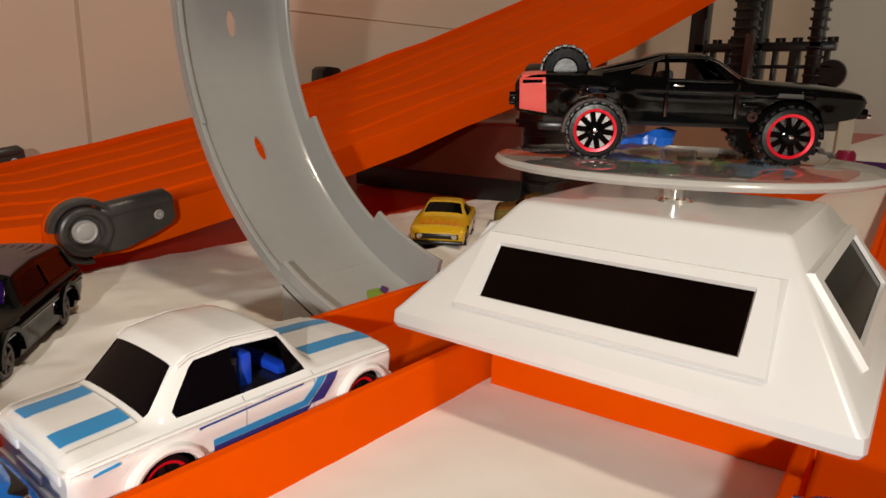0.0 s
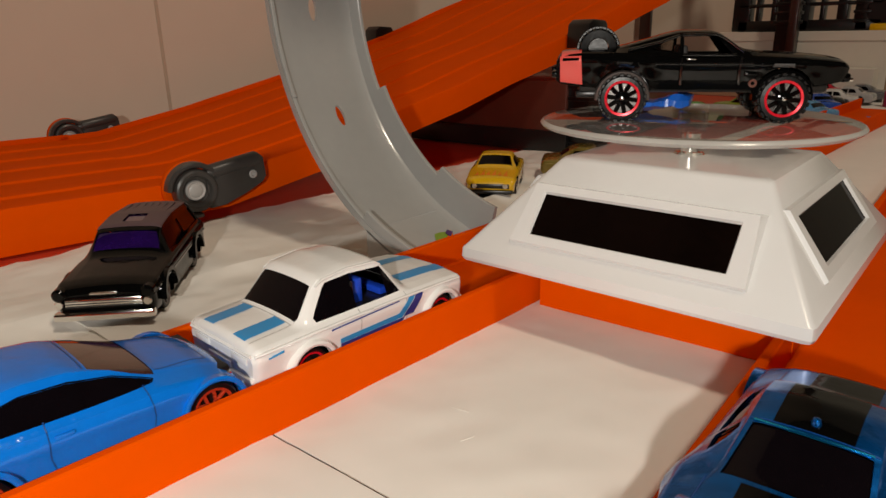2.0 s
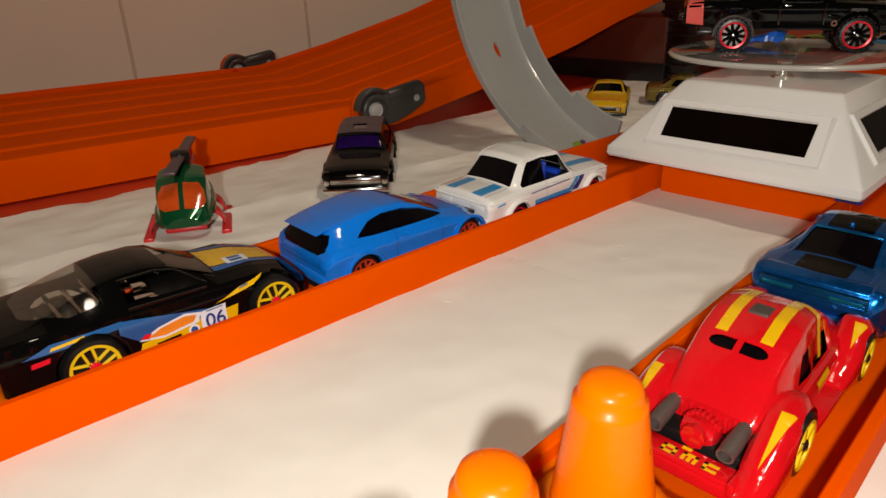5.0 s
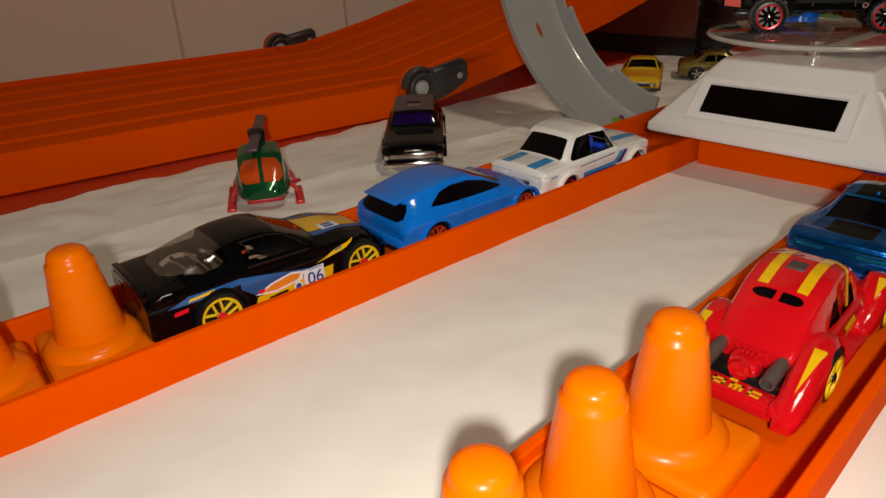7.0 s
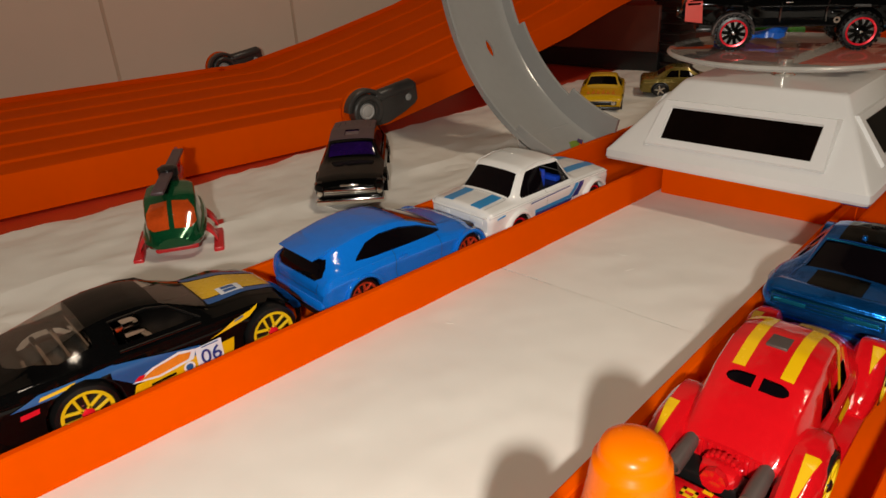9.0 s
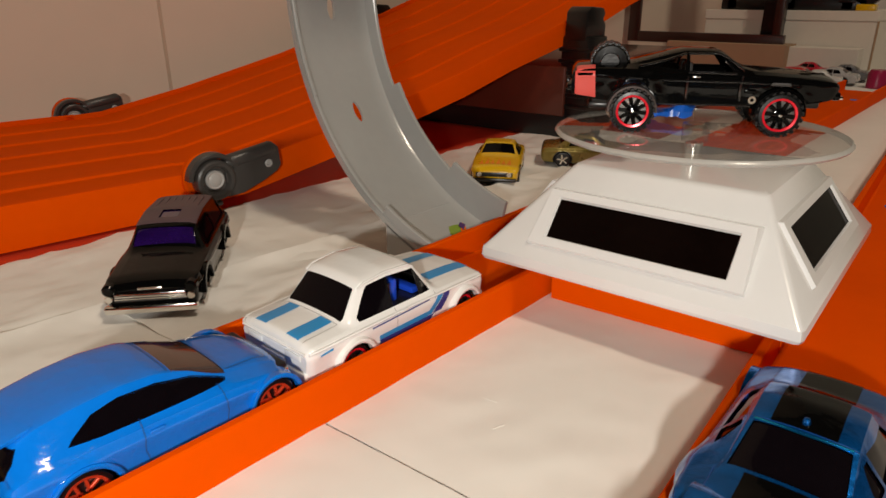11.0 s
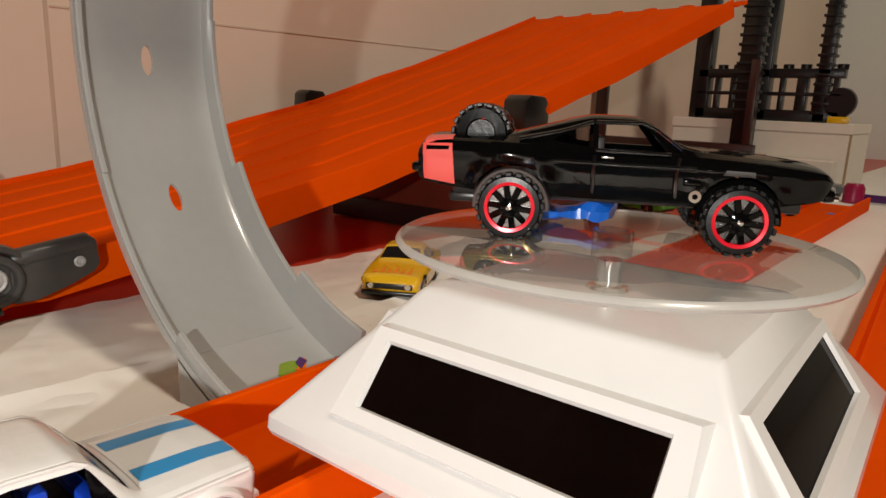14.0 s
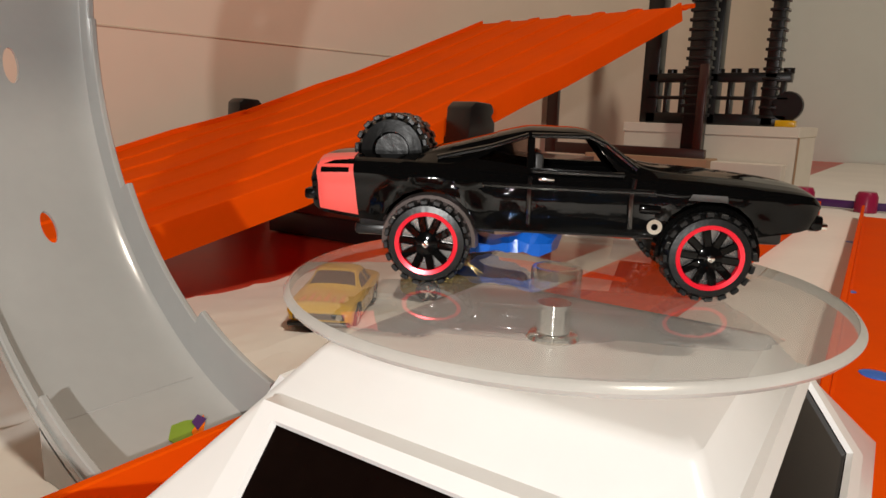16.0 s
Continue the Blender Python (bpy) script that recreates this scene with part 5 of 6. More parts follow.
def black_wagon():
    fx, fy, fw = -7.8, 7.35, (.77, -.64)
    car = thing("station_wagon", "black die-cast fifties station wagon with chrome grille", "toy car", (fx - fw[0] * 5.05, fy - fw[1] * 5.05, 0.02), -129.7)
    s = car_skin([(-1.6, .5, 1.05, 1.1, 1.1, 1.2, .9), (-1.5, .35, 1.3, 1.5, 1.2, 1.3, .95), (-1.2, .3, 1.32, 1.95, 1.25, 1.34, .95), (-.8, .28, 1.34, 2.12, 1.28, 1.36, .95), (1.0, .28, 1.34, 2.2, 1.28, 1.36, .96), (2.2, .28, 1.33, 2.12, 1.28, 1.36, .94), (2.5, .28, 1.32, 1.95, 1.28, 1.36, .94), (2.85, .28, 1.32, 1.5, 1.28, 1.36, 1.0), (3.1, .28, 1.31, 1.4, 1.28, 1.36, 1.02),
                  (4.5, .3, 1.22, 1.26, 1.25, 1.33, 1.0), (4.9, .32, 1.12, 1.15, 1.22, 1.3, 1.0), (5.0, .5, .95, .98, 1.1, 1.18, .9)])
    arches(s, (0, 3.7), .56)
    windows(car, s, [("windshield", M_PURPLE_GL, "z", [(-.84, 2.42), (.84, 2.42), (.98, 2.82), (-.98, 2.82)], (1,), -.03), ("side_window", M_GLASS_DK, "x", [(-1.0, 1.42), (.7, 1.42), (.7, 1.95), (-.85, 1.9)], (1, -1), -.04), ("door_window", M_GLASS_DK, "x", [(.8, 1.42), (2.6, 1.42), (2.25, 1.92), (.8, 1.95)], (1, -1), -.04),
                     ("sunroof", M_PURPLE_GL, "z", [(-.3, 1.2), (.3, 1.2), (.3, 1.9), (-.3, 1.9)], (1,), -.03)])
    roof = carve(s, [(-.93, -.9), (.93, -.9), (.93, 2.28), (-.93, 2.28)], "z", 1, False, .012)
    part("roof_panel", roof, M_PURPLE_DK, car, "dull purple brown roof")
    part("body", s, M_BLACK_CAR, car)
    for k in range(7):
        strip_bar(car, "roof_rib", -.75 + .23 * k, -.69 + .23 * k, -.35, 1.05, 2.17, 2.225, M_PURPLE_DK, .01)
    strip_bar(car, "grille", -1.0, 1.0, 4.95, 5.08, .66, .9, M_CHROME, .03, "chrome grille")
    for k in range(3):
        strip_bar(car, "grille_bar", -.98, .98, 5.05, 5.1, .68 + .075 * k, .7 + .075 * k, M_DARKGREY, 0)
    strip_bar(car, "front_bumper", -1.32, 1.32, 4.95, 5.2, .3, .55, M_CHROME, .08, "chrome bumper")
    strip_bar(car, "hood_emblem", -.35, .35, 4.9, 5.02, .98, 1.05, M_CHROME, .02)
    for sx in (-1, 1):
        part("headlamp", lathe([(0, 5.1), (.13, 5.09), (.19, 5.02), (.2, 4.8)], 16, axis="y", m=Matrix.Translation((sx * 1.14, 0, 1.0))), M_BLACK_CAR, car)
        part("lamp_glass", lathe([(0, 5.13), (.1, 5.12), (.12, 5.09)], 14, axis="y", m=Matrix.Translation((sx * 1.14, 0, .76))), M_CHROME, car)
        strip_bar(car, "side_trim", sx * 1.37 - .02, sx * 1.37 + .02, -1.2, 4.6, .98, 1.02, M_BLACK_RIDGE, 0)
    chassis(car, -1.4, 4.8, 1.05, .2, 1.1)
    arch_lips(car, (0, 3.7), .54, 1.33, M_BLACK_CAR, .05)
    plain_wheel_set(car, (0, 3.7), .48, .44, 1.24, spokes=6, spoke_mat=M_BLACK_PL, ring_mat=M_PEWTER, hub_mat=M_PEWTER)
    return car


def small_coupe(name, label, at, rz, mat, flame=False):
    car = thing(name, label, "toy car", m=pose(at[0] * CM, at[1] * CM, at[2] * CM, 0, 0, rz) @ Matrix.Diagonal((.92, .92, .84, 1)))
    s = car_skin([(-1.3, .5, 1.0, 1.06, 1.05, 1.15, .85), (-1.2, .34, 1.25, 1.32, 1.18, 1.28, .95), (-.3, .28, 1.32, 1.42, 1.28, 1.36, .95), (.3, .28, 1.32, 1.85, 1.28, 1.36, .85), (.8, .28, 1.32, 2.05, 1.28, 1.36, .86), (1.7, .28, 1.3, 2.02, 1.28, 1.36, .86), (2.5, .28, 1.28, 1.45, 1.28, 1.35, .98), (2.8, .28, 1.26, 1.36, 1.28, 1.35, .98), (4.2, .3, 1.14, 1.2, 1.2, 1.28, .95), (4.45, .36, 1.0, 1.04, 1.15, 1.22, .9), (4.52, .5, .85, .88, 1.0, 1.08, .8)])
    arches(s, (0, 3.5), .52)
    if flame:
        decals(car, s, [("hood_flame", M_FLAME, "z", [(x - .12, 4.1), (x + .12, 4.1), (x + .03 * (k % 2), 3.1 + .3 * (k % 2))], (1,)) for k, x in enumerate((-.75, -.45, -.15, .15, .45, .75))])
    windows(car, s, [("windshield", M_GLASS_DK, "z", [(-.78, 1.8), (.78, 1.8), (.96, 2.42), (-.96, 2.42)], (1,), -.03), ("rear_window", M_GLASS_DK, "z", [(-.9, -.2), (.9, -.2), (.78, .28), (-.78, .28)], (1,), -.03),
                     ("side_window", M_GLASS_DK, "x", [(.3, 1.4), (1.1, 1.4), (1.1, 1.85), (.6, 1.82)], (1, -1), -.04), ("door_window", M_GLASS_DK, "x", [(1.18, 1.4), (2.2, 1.38), (1.75, 1.82), (1.18, 1.86)], (1, -1), -.04)])
    part("body", s, mat, car)
    chassis(car, -1.1, 4.3, 1.02, .2, 1.0)
    strip_bar(car, "grille", -1.0, 1.0, 4.42, 4.56, .6, .86, M_BLACK_PL, .03)
    strip_bar(car, "front_bumper", -1.2, 1.2, 4.42, 4.66, .32, .52, M_BLACK_PL, .06)
    for sx in (-1, 1):
        part("headlamp", lathe([(0, 4.6), (.13, 4.59), (.15, 4.5)], 14, axis="y", m=Matrix.Translation((sx * .8, 0, .74))), M_CHROME, car)
    plain_wheel_set(car, (0, 3.5), .5, .44, 1.32, spokes=5, spoke_mat=M_CHROME, ring_mat=M_BLACK_PL)
    return car


def off_road_coupe():
    """Raised black muscle coupe with a spare wheel on the boot."""
    car = thing("off_road_car", "glossy black die-cast off-road coupe with knobbly tyres", "toy car", m=pose(.96 * CM, 18.95 * CM, (DISC_Z + .105) * CM, 0, 0, -60) @ Matrix.Scale(.955, 4))
    up = .42
    rows = [(-1.84, .62, 1.2, 1.26, 1.1, 1.2, .96), (-1.76, .54, 1.38, 1.43, 1.15, 1.26, 1.02), (-1.2, .46, 1.42, 1.47, 1.18, 1.3, 1.02), (-.6, .42, 1.42, 1.47, 1.2, 1.32, 1.0), (-.2, .4, 1.4, 1.5, 1.2, 1.32, .96), (1.1, .38, 1.33, 1.84, 1.2, 1.28, .8), (1.45, .38, 1.3, 1.92, 1.2, 1.28, .8), (2.25, .38, 1.28, 1.91, 1.2, 1.28, .8), (2.5, .38, 1.28, 1.84, 1.2, 1.28, .82), (3.1, .38, 1.28, 1.42, 1.2, 1.28, .98), (3.4, .38, 1.27, 1.36, 1.2, 1.28, 1.0),
            (4.6, .42, 1.22, 1.28, 1.2, 1.3, 1.0), (5.3, .52, 1.15, 1.2, 1.18, 1.26, .98), (5.58, .6, 1.1, 1.14, 1.12, 1.2, .94), (5.65, .66, 1.02, 1.05, 1.02, 1.1, .88)]
    s = car_skin([(y, a + up, b + up, c + up, d, e, f) for y, a, b, c, d, e, f in rows], soft=0, flares=((0, .9, .72, .07), (4.1, .9, .72, .05)), crease=.035)
    for y in (0, 4.1):
        for sx in (-1, 1):
            carve(s, ring_poly(y, .68, .74), "x", sx, True, 0, 0).free()
    decals(car, s, [("tail_band", M_SALMON, "x", [(-1.72, 1.04), (-1.1, .96), (-1.16, 1.74), (-1.74, 1.72)], (1, -1)), ("tail_band", M_SALMON, "z", [(.95, -1.7), (1.25, -1.7), (1.25, -1.16), (.95, -1.16)], (1,)), ("tail_band", M_SALMON, "z", [(-1.25, -1.7), (-.95, -1.7), (-.95, -1.16), (-1.25, -1.16)], (1,)),
                    ("side_script", M_DARKGREY, "x", [(3.75, 1.42), (4.3, 1.4), (4.28, 1.49), (3.8, 1.5)], (1, -1)), ("band_mark", M_BLACK_CAR, "x", [(-1.66, 1.6), (-1.22, 1.62), (-1.22, 1.68), (-1.66, 1.67)], (1, -1))])
    windows(car, s, [("quarter_window", M_GLASS_SM, "x", [(.7, 1.87), (1.45, 1.79), (1.45, 2.2), (1.25, 2.17)], (1, -1), -.01), ("door_window", None, "x", [(1.55, 1.77), (2.78, 1.75), (2.4, 2.2), (1.55, 2.22)], (1, -1), 0),
                     ("windshield", M_GLASS_SM, "z", [(-.76, 2.58), (.76, 2.58), (.94, 3.04), (-.94, 3.04)], (1,), -.01), ("rear_window", M_GLASS_SM, "z", [(-.8, .0), (.8, .0), (.72, .95), (-.72, .95)], (1,), -.01)])
    part("body", s, M_BLACK_CAR, car)
    chassis(car, -1.2, 5.3, .82, .72, 1.2)
    strip_bar(car, "cabin_floor", -1.05, 1.05, .2, 3.1, 1.2, 1.5, M_BLACK_PL, .05)
    for sx in (-1, 1):
        seat = box(sx * .45 - .3, sx * .45 + .3, 1.45, 1.7, 1.45, 1.98, .09)
        part("seat", seat, M_DARKGREY, car)
        # thin ridges added on door, window and roof edges to catch glints
        for pts in ([(1.315, 1.5, 1.66), (1.34, 1.49, 1.4), (1.29, 1.5, .95)], [(1.3, 3.0, 1.68), (1.325, 2.96, 1.4), (1.28, 2.98, .95)], [(1.24, 1.5, 1.74), (1.24, 2.85, 1.72)], [(.86, 1.5, 2.24), (.86, 2.35, 2.25), (.92, 2.6, 2.14), (1.1, 3.05, 1.8)], [(.86, 1.45, 2.24), (.98, .9, 2.06), (1.14, .1, 1.88)], [(1.335, .8, 1.52), (1.34, 2.2, 1.5), (1.33, 3.3, 1.5)]):
            st = []
            for k, p in enumerate(pts):
                d = (V(*pts[min(k + 1, len(pts) - 1)]) - V(*pts[max(0, k - 1)])).normalized()
                st.append((V(sx * p[0], p[1], p[2]), V(1, 0, 0), V(1, 0, 0).cross(d)))
            part("glint_ridge", sweep([(.04 * math.cos(2 * math.pi * q / 8), .04 * math.sin(2 * math.pi * q / 8)) for q in range(8)], st), M_BLACK_RIDGE, car)
        strip_bar(car, "side_vent", sx * 1.3 - .03, sx * 1.3 + .03, 3.1, 3.4, 1.18, 1.3, M_BLACK_CAR, .02)
        part("side_pipe", lathe([(.05, -.06), (.05, .05), (.11, .05), (.12, -.06)], 14, axis="x", m=Matrix.Translation((sx * 1.3, 3.32, 1.0))), M_CHROME, car)
        strip_bar(car, "door_handle", sx * 1.29 - .03, sx * 1.29 + .03, 1.62, 1.85, 1.6, 1.65, M_CHROME, .015)
        for y in (-.55, .38):
            strip_bar(car, "arch_rivet", sx * 1.32 - .01, sx * 1.32 + .004, y, y + .12, 1.38, 1.46, M_PEWTER, .01)
        strip_bar(car, "nose_horn", sx * 1.0 - .06, sx * 1.0 + .06, 5.6, 5.82, 1.02, 1.12, M_CHROME, .03)
    strip_bar(car, "front_bumper", -1.12, 1.12, 5.5, 5.74, 1.0, 1.24, M_BLACK_CAR, .07)
    strip_bar(car, "grille", -1.0, 1.0, 5.5, 5.64, 1.22, 1.34, M_BLACK_PL, .03)
    strip_bar(car, "rear_bumper", -1.2, 1.2, -1.98, -1.76, 1.16, 1.34, M_BLACK_CAR, .06)
    for k in range(2):
        strip_bar(car, "bumper_post", -.35 + .6 * k, -.25 + .6 * k, -2.02, -1.9, 1.1, 1.42, M_BLACK_CAR, .02)
    strip_bar(car, "hood_scoop", -.5, .5, 3.7, 4.5, 1.66, 1.74, M_BLACK_CAR, .05)
    for k in range(3):
        strip_bar(car, "scoop_slat", -.42 + .3 * k, -.22 + .3 * k, 3.9, 4.35, 1.73, 1.77, M_BLACK_PL, .01)
    strip_bar(car, "skid_plate", -.7, .7, -1.3, -.5, .55, .75, M_BLACK_PL, .06)
    spare = lathe([(.3, .3), (.49, .26), (.55, .15), (.55, -.15), (.49, -.26), (.3, -.3)], 30, axis="x", caps=False)
    for dx in (-.34, .34):
        b = spare.copy()
        b.transform(Matrix.Translation((dx, -.72, 1.92)) @ Matrix.Rotation(radians(-12), 4, "X"))
        sp_ = part("spare_wheel", b, M_TYRE, car)
        tread_blocks(sp_, Matrix.Translation((dx, -.72, 1.92)), .55, .6, 18)
        d = lathe([(0, .22), (.27, .22), (.27, -.22), (0, -.22)], 20, axis="x", m=Matrix.Translation((dx, -.72, 1.92)))
        part("spare_rim", d, M_TYRE, car)
    spare.free()
    arch_lips(car, (0,), .585, 1.2, M_PEWTER, .06)
    arch_lips(car, (4.1,), .6, 1.24, M_BLACK_CAR, .05)
    plain_wheel_set(car, (0, 4.1), .61, .6, 1.5, spokes=10, spoke_mat=M_BLACK_CAR, ring_mat=M_RED_RIM, knobs=20, disc_mat=M_SLIT, hub_mat=M_BLACK_CAR, hub_r=.36)
    return car


M_BLUE_GAP = surface("dark_blue_gap", (0.001, 0.05, 0.22), 0.4, vary=0.1)
M_GLASS_SM2 = surface("brown_window_plastic", (0.05, 0.02, 0.015), 0.08, vary=0.3, coat=1.0)
M_ORG_RIM = surface("orange_red_wheel", (0.60, 0.06, 0.02), 0.25, metal=0.4, vary=0.1)
M_SEATGREY = surface("grey_interior_metal", (0.40, 0.39, 0.37), 0.2, metal=0.8, vary=0.3)
M_SLIT = surface("bright_wheel_metal", (0.20, 0.19, 0.18), 0.25, metal=0.8, vary=0.3, scale=200)
M_NAVY2 = surface("blue_print", (0.008, 0.085, 0.27), 0.3, vary=0.08, coat=0.4)
M_FLAME = surface("flame_print", (0.78, 0.24, 0.02), 0.3, vary=0.2, scale=200, coat=0.4)
M_PLATE = surface("white_print", (0.72, 0.74, 0.80), 0.3, vary=0.05, coat=0.4)
M_PEWTER = surface("dull_grey_metal", (0.15, 0.12, 0.11), 0.4, metal=0.6, vary=0.2)
# teal tones that put the tail's highlights into the colour
M_TEAL_DK = surface("dark_teal_highlight_metal", (0.004, 0.08, 0.16), 0.2, metal=0.7, vary=0.3)
M_TEAL = surface("teal_highlight_metal", (0.01, 0.30, 0.50), 0.15, metal=0.8, vary=0.2)
M_PURPLE_GL = surface("purple_window_plastic", (0.014, 0.003, 0.06), 0.08, vary=0.5, scale=150, coat=1.0)
M_PURPLE_DK = surface("dark_purple_print", (0.085, 0.05, 0.06), 0.4, vary=0.2)
M_SALMON = surface("salmon_red_print", (0.75, 0.09, 0.075), 0.3, vary=0.05, coat=0.4)
M_OLIVE = surface("olive_gold_enamel", (0.22, 0.16, 0.03), 0.25, metal=0.5, vary=0.15, coat=0.6)
M_GREEN = surface("green_metallic_enamel", (0.005, 0.10, 0.035), 0.2, metal=0.5, vary=0.2, scale=200, coat=0.8)
M_ORG_GLASS = surface("orange_canopy_plastic", (0.55, 0.07, 0.01), 0.08, vary=0.3, scale=120, coat=1.0)
M_REDPL = surface("red_plastic", (0.55, 0.015, 0.02), 0.3, vary=0.1, sub=0.1)

white_saloon()
blue_hatch()
black_coupe()
red_beetle()
blue_muscle()
black_wagon()
small_coupe("rally_car", "yellow die-cast coupe with flames on the hood", (-9.2 - .525 * 4.0, 25.7 + .85 * 4.0, .02), -148.3, M_YELLOW, True)
small_coupe("olive_car", "olive gold die-cast coupe standing behind the turntable", (-9.6 + .3, 32.2, .02), -58, M_OLIVE)
off_road_coupe()

# ---- orange cones standing in the lanes ----
def cone(x, y, rz):
    c = thing("track_cone", "bright orange plastic cone on a lane plug", "cone", (x, y, .24), rz, group="orange cones")
    b = box(-1.4, 1.4, -1.12, 1.12, 0, .62, .2, 4)
    part("plug", b, M_CONE, c)
    part("collar", lathe([(1.12, .5), (1.1, .68), (1.0, .8), (.88, .86), (.78, .9), (.7, .9)], 32), M_CONE, c, angle=60)
    part("post", lathe([(.8, .84), (.77, .95), (.53, 2.62), (.52, 2.72), (.46, 2.76), (.45, 2.88), (.41, 2.98), (.3, 3.05), (.15, 3.08), (0, 3.09)], 36), M_CONE, c, angle=60)


for x, y in ((8.88, .1), (8.98, -2.3), (9.1, -4.7), (9.2, -7.1)):
    cone(x + .25, y, 4)
for x, y in ((-1.95, -7.0), (-1.95, -9.4), (-1.95, -11.8)):
    cone(x, y, 0)


# ---- helicopter ----
def helicopter():
    fw = (.9, -.43)
    h = thing("helicopter", "green toy helicopter with orange canopy and red skids", "toy helicopter", (-9.35 - fw[0] * 1.2, 1.25 - fw[1] * 1.2 - .1, .02), math.degrees(math.atan2(-fw[0], fw[1])))
    s = car_skin([(-2.6, 1.15, 1.45, 1.6, .15, .2, .1), (-1.6, 1.0, 1.5, 1.75, .3, .4, .2), (-.6, .55, 1.3, 2.0, .7, .88, .6), (.2, .38, 1.2, 2.14, .85, 1.0, .78), (1.0, .38, 1.1, 1.98, .85, 1.02, .84), (1.6, .42, 1.0, 1.62, .82, .98, .82), (2.1, .5, .85, 1.08, .72, .88, .7), (2.35, .6, .74, .84, .5, .62, .45)], crown=.1)
    windows(h, s, [("canopy", M_ORG_GLASS, "y", [(.08, 1.18), (.6, 1.14), (.78, 1.26), (.76, 1.62), (.6, 1.84), (.08, 1.9)], (1,), .01), ("canopy", M_ORG_GLASS, "y", [(-.08, 1.18), (-.6, 1.14), (-.78, 1.26), (-.76, 1.62), (-.6, 1.84), (-.08, 1.9)], (1,), .01)])
    part("body", s, M_GREEN, h)
    part("belly", box(-.7, .7, -.6, 2.0, .3, .52, .1), M_REDPL, h)
    part("mast", lathe([(.32, 2.0), (.3, 2.3), (.34, 2.35), (.34, 2.62), (.2, 2.7), (0, 2.7)], 18, m=Matrix.Translation((0, -.2, 0))), M_BLACK_PL, h)
    rot = box(-.2, .2, -2.7, 2.7, 2.42, 2.54, .04)
    rot.transform(Matrix.Translation((0, -.2, 0)) @ Matrix.Rotation(radians(176), 4, "Z") @ Matrix.Translation((0, .2, 0)))
    part("rotor", rot, M_PURPLE_DK, h, "dark grey rotor blades")
    part("tail_boom", box(-.14, .14, -4.2, -2.3, 1.3, 1.6, .06), M_REDPL, h)
    part("tail_fin", prism([(-4.3, 1.3), (-3.9, 1.3), (-4.0, 2.3), (-4.4, 2.3)], .12, "yz", m=Matrix.Translation((-.06, 0, 0))), M_REDPL, h)
    for sx in (-1, 1):
        part("skid", box(sx * 1.3 - .17, sx * 1.3 + .17, -.9, 1.9, 0, .2, .06), M_REDPL, h)
        for y in (-.3, 1.1):
            st = []
            for k in range(9):
                t = k / 8
                st.append((V(sx * (.75 + .55 * math.sin(t * math.pi / 2)), y, .85 - .8 * t ** 1.5), V(0, 1, 0), V(0, 0, 1)))
            part("strut", sweep([(-.22, -.1), (.22, -.1), (.22, .1), (-.22, .1)], st), M_REDPL, h)
    return h


helicopter()

# ---- boxes and tower at the far end ----
dark_box = solid("dark_box", box(-13, 0, 0, 22, .0, 4.6, .1), M_WOOD_DK, "dark red lacquered wooden box under the ramp", "box", at=(-13.2, 38.3, 0), rz=4)
part("plinth", box(-13.15, .15, -.15, 22.1, 0.0, 1.4, .05), M_BLACK_PL, dark_box)
solid("cardboard_box", box(-24, -10, 0, 10, 0, 3.6, .05), M_CARD, "brown cardboard box lying low", "box", at=(-2.5, 84, -.1), smooth=False)
carton = solid("cream_box", box(-23.5, -4.8, 0, 12, 0, 7.1, .06), M_CREAM, "cream cardboard carton under the black tower", "box", at=(0, 88, -.1), smooth=False)
part("lid", box(-23.6, -4.7, -.1, 12.1, 6.2, 7.25, .05), M_CREAM, carton, smooth=False)
part("flap_edge", box(-4.78, -4.6, .0, .35, .3, 6.2, .03), M_CARD, carton, smooth=False)
solid("yellow_block", box(-7.2, -5.3, 0, 1.6, 0, .7, .1), M_YELLOW, "small yellow plastic block on the carton", "toy block", at=(0, 88.2, 7.16))
solid("cream_box", box(-14.5, -5.5, 0, 2.2, 0, 3.4, .06), M_CREAM, "small cream cardboard carton", "box", at=(0, 85.5, -.1), smooth=False)

tower = thing("toy_tower", "black plastic toy tower with grid base", "toy tower", (0, 0, 0))


def post(x0, x1, y0, y1, z0, z1, mat=None, name="post"):
    part(name, box(x0, x1, y0, y1, z0, z1, .12), mat or M_BLACK_PL, tower)


post(-22.2, -20.3, 89, 91, 7.2, 30)
post(-16.2, -13.9, 86.2, 87.4, 3.3, 30)
post(-8.9, -7.6, 89, 90.5, 7.2, 30)
post(-16.5, -13.6, 89, 91, 7.2, 30)
for k in range(22):
    part("rung", box(-16.4, -13.7, 86.0, 87.5, 8 + k, 8.35 + k, .05), M_BLACK_PL, tower)
    part("rung", box(-9.1, -7.4, 88.8, 90.7, 8 + k, 8.3 + k, .05), M_BLACK_PL, tower)
for z0, z1 in ((7.15, 8.4), (9.9, 10.3), (11.8, 12.8)):
    post(-21.5, -6.3, 89, 90.4, z0, z1, name="rail")
for k in range(9):
    x = -21.3 + 1.75 * k
    post(x, x + (.5 if k % 3 else 1.1), 89.05, 90.3, 8.2, 12.0, name="stile")
    part("stud", lathe([(.55, 12.7), (.55, 13.25), (0, 13.3)], 14, m=Matrix.Translation((x + .6, 89.7, 0))), M_BLACK_PL, tower)
part("wheel", lathe([(0, -.4), (1.5, -.4), (1.6, 0), (1.5, .4), (0, .4)], 24, axis="y", m=Matrix.Translation((-6.4, 89.4, 9.3))), M_BLACK_PL, tower)
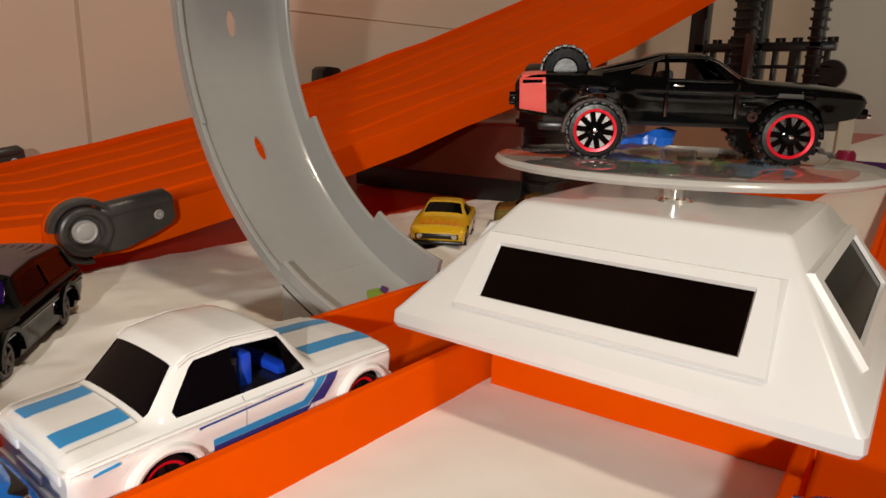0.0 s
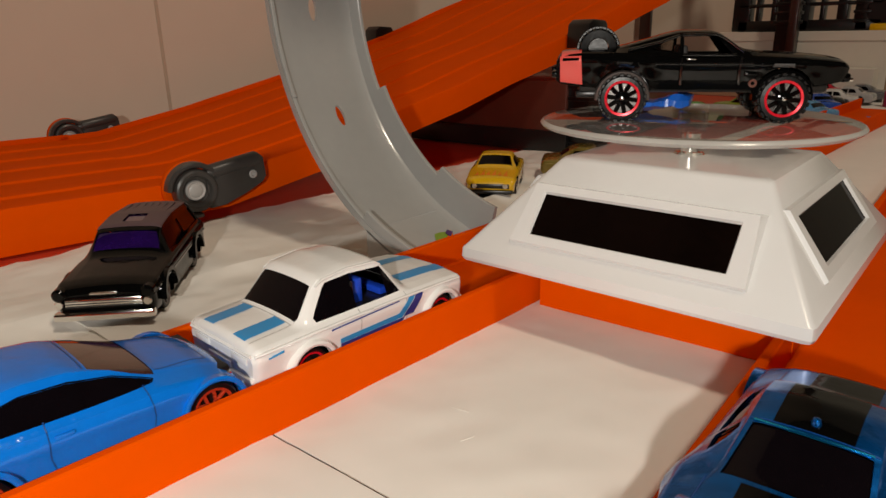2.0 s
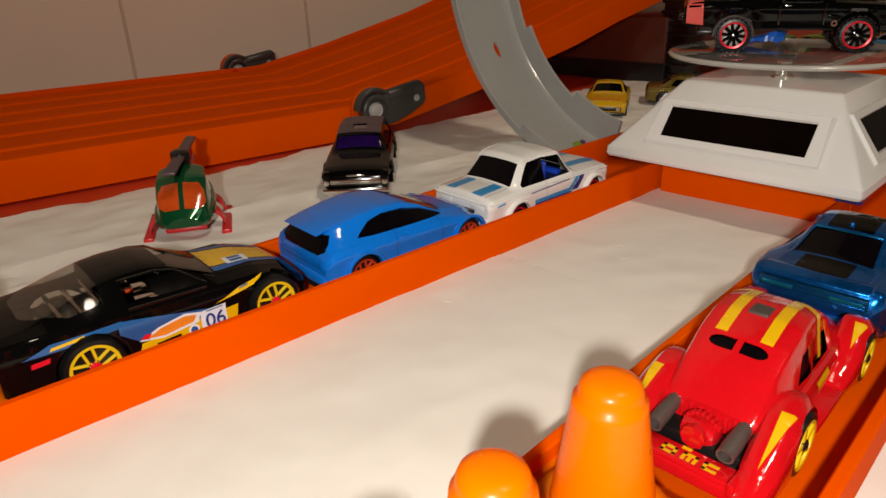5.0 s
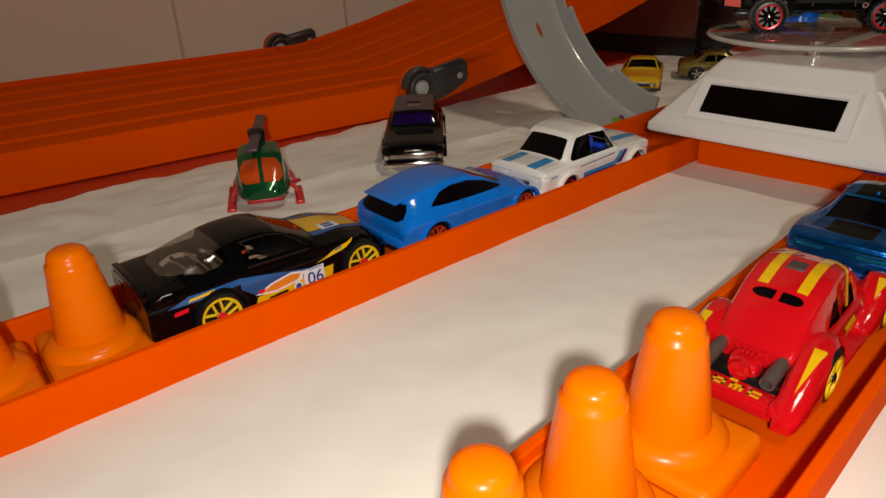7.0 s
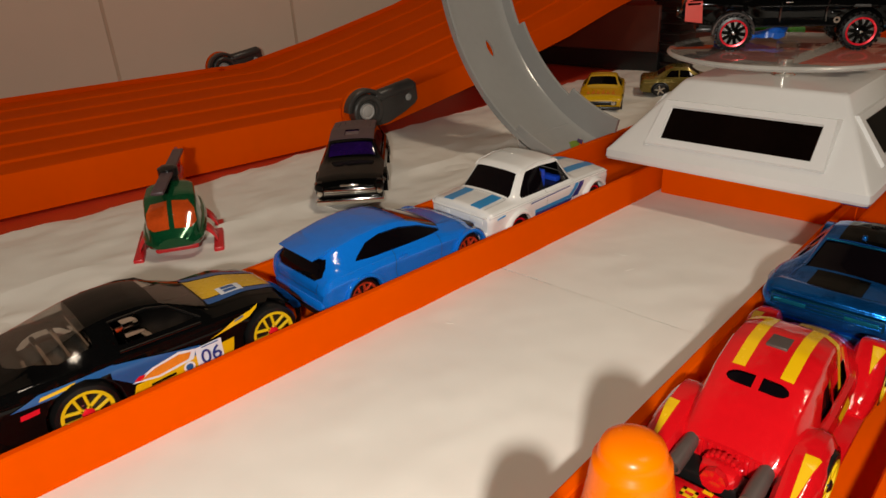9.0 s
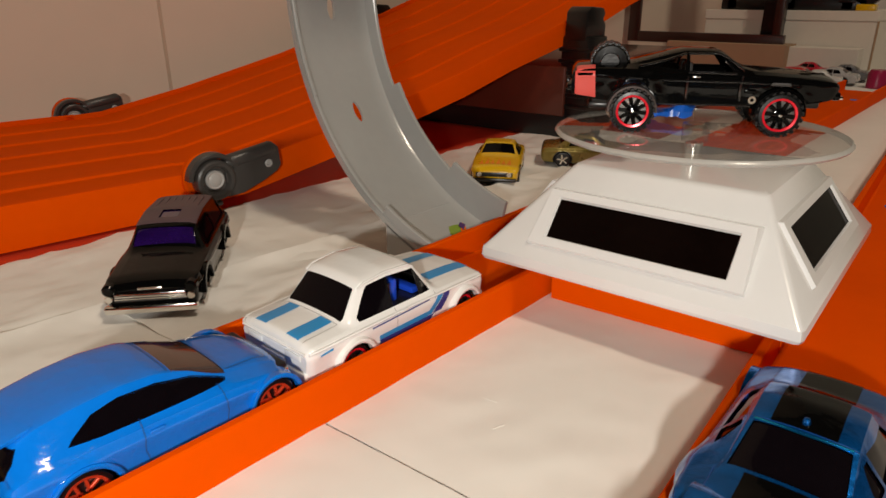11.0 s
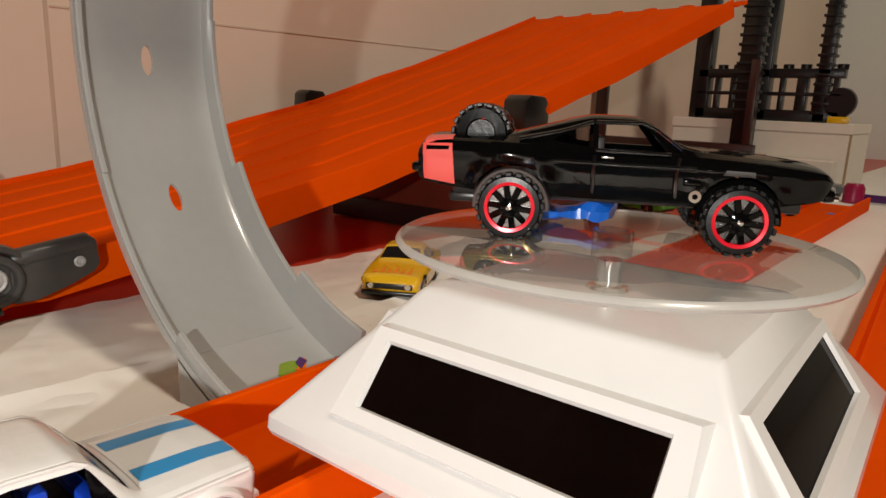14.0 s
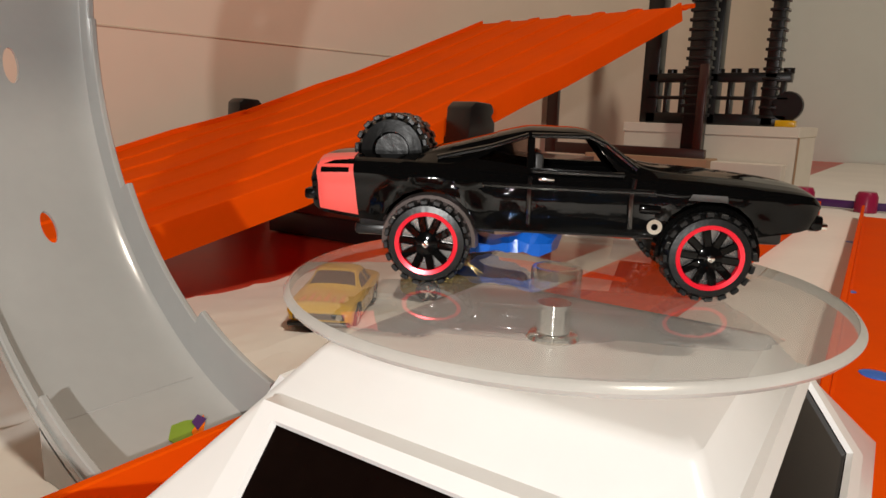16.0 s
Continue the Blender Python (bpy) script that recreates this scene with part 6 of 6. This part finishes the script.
fr = thing("wooden_frame", "dark reddish wooden frame leaning behind the car", "frame")
for a in ((-31.2, -13.2, 85.2, 86.0, 3.2, 4.5), (-32.6, -31.2, 85.2, 86.0, 3.2, 19.0), (-14.6, -13.7, 85.2, 86.0, 4.5, 13.5)):
    part("frame_bar", box(*a, .1), M_WOOD_BK, fr)

# ---- toy cars heaped beside the far track ----
FAR = [("lime", (0.25, 0.42, 0.02), -9.2, 65, 70), ("red", (0.5, 0.02, 0.02), -7.5, 79, 95), ("black", (0.015, 0.015, 0.015), -5.6, 74, 110), ("blue", (0.02, 0.08, 0.4), -5.2, 70, 40),
       ("sky blue", (0.08, 0.3, 0.55), -3.9, 63.5, 70), ("green", (0.06, 0.36, 0.03), -11.0, 57.5, 80), ("grey", (0.12, 0.12, 0.13), -4.2, 85, 95), ("crimson", (0.45, 0.01, 0.03), -8.0, 86, 85), ("white", (0.6, 0.6, 0.58), -5.0, 77, 100), ("orange", (0.65, 0.18, 0.02), -7.0, 68, 80), ("silver", (0.4, 0.4, 0.4), -4.4, 81, 90)]
for name, colour, x, y, rz in FAR:
    mat = surface("far_" + name.replace(" ", "_"), colour, 0.25, vary=0.08, coat=0.6)
    small_coupe("parked_car", name + " die-cast toy car beside the far track", (x - 1.0, y, .02), rz, mat)

# ---- ends and marks of the far tracks ----
end = thing("track_end", "purple plastic joiner across the track ends", "track connector", (0, 0, 0))
part("bar", box(-3.2, 14, 81, 81.5, .1, .8, .06), M_PURPLE_PL, end)
for x in (-2.4, 2.6):
    part("knob", lathe([(.9, .0), (.9, 1.4), (.7, 1.8), (0, 1.8)], 18, m=Matrix.Translation((x, 80.2, 0))), M_MAGENTA, end, "dark pink knob")
for x, y, r in ((6.75, 33.7, .45), (4.9, 45, .3), (3.6, 60, .4), (-.94, 59.3, .5), (-1.8, 68, .4)):
    dot = lathe([(r, .0), (r * .95, .02), (0, .02)], 18)
    for v in dot.verts:
        v.co.x *= 1 + .25 * noise.noise(v.co * 3)
    solid("tape_dot", dot, M_TAPE, "small round blue mark stuck on the track", "sticker", at=(x, y, .225))

# ---- paper marks ----
for k, (x, y, l, rz) in enumerate(((2.2, 10.6, .4, 15), (3.0, 9.9, .3, 70), (1.2, 4.1, .2, 30))):
    solid("paper_nick", box(-l / 2, l / 2, -.015, .015, 0, .01, .004, 1), M_PAPER, "short pressed nick in the paper", "paper mark", at=(x, y, .03), rz=rz)
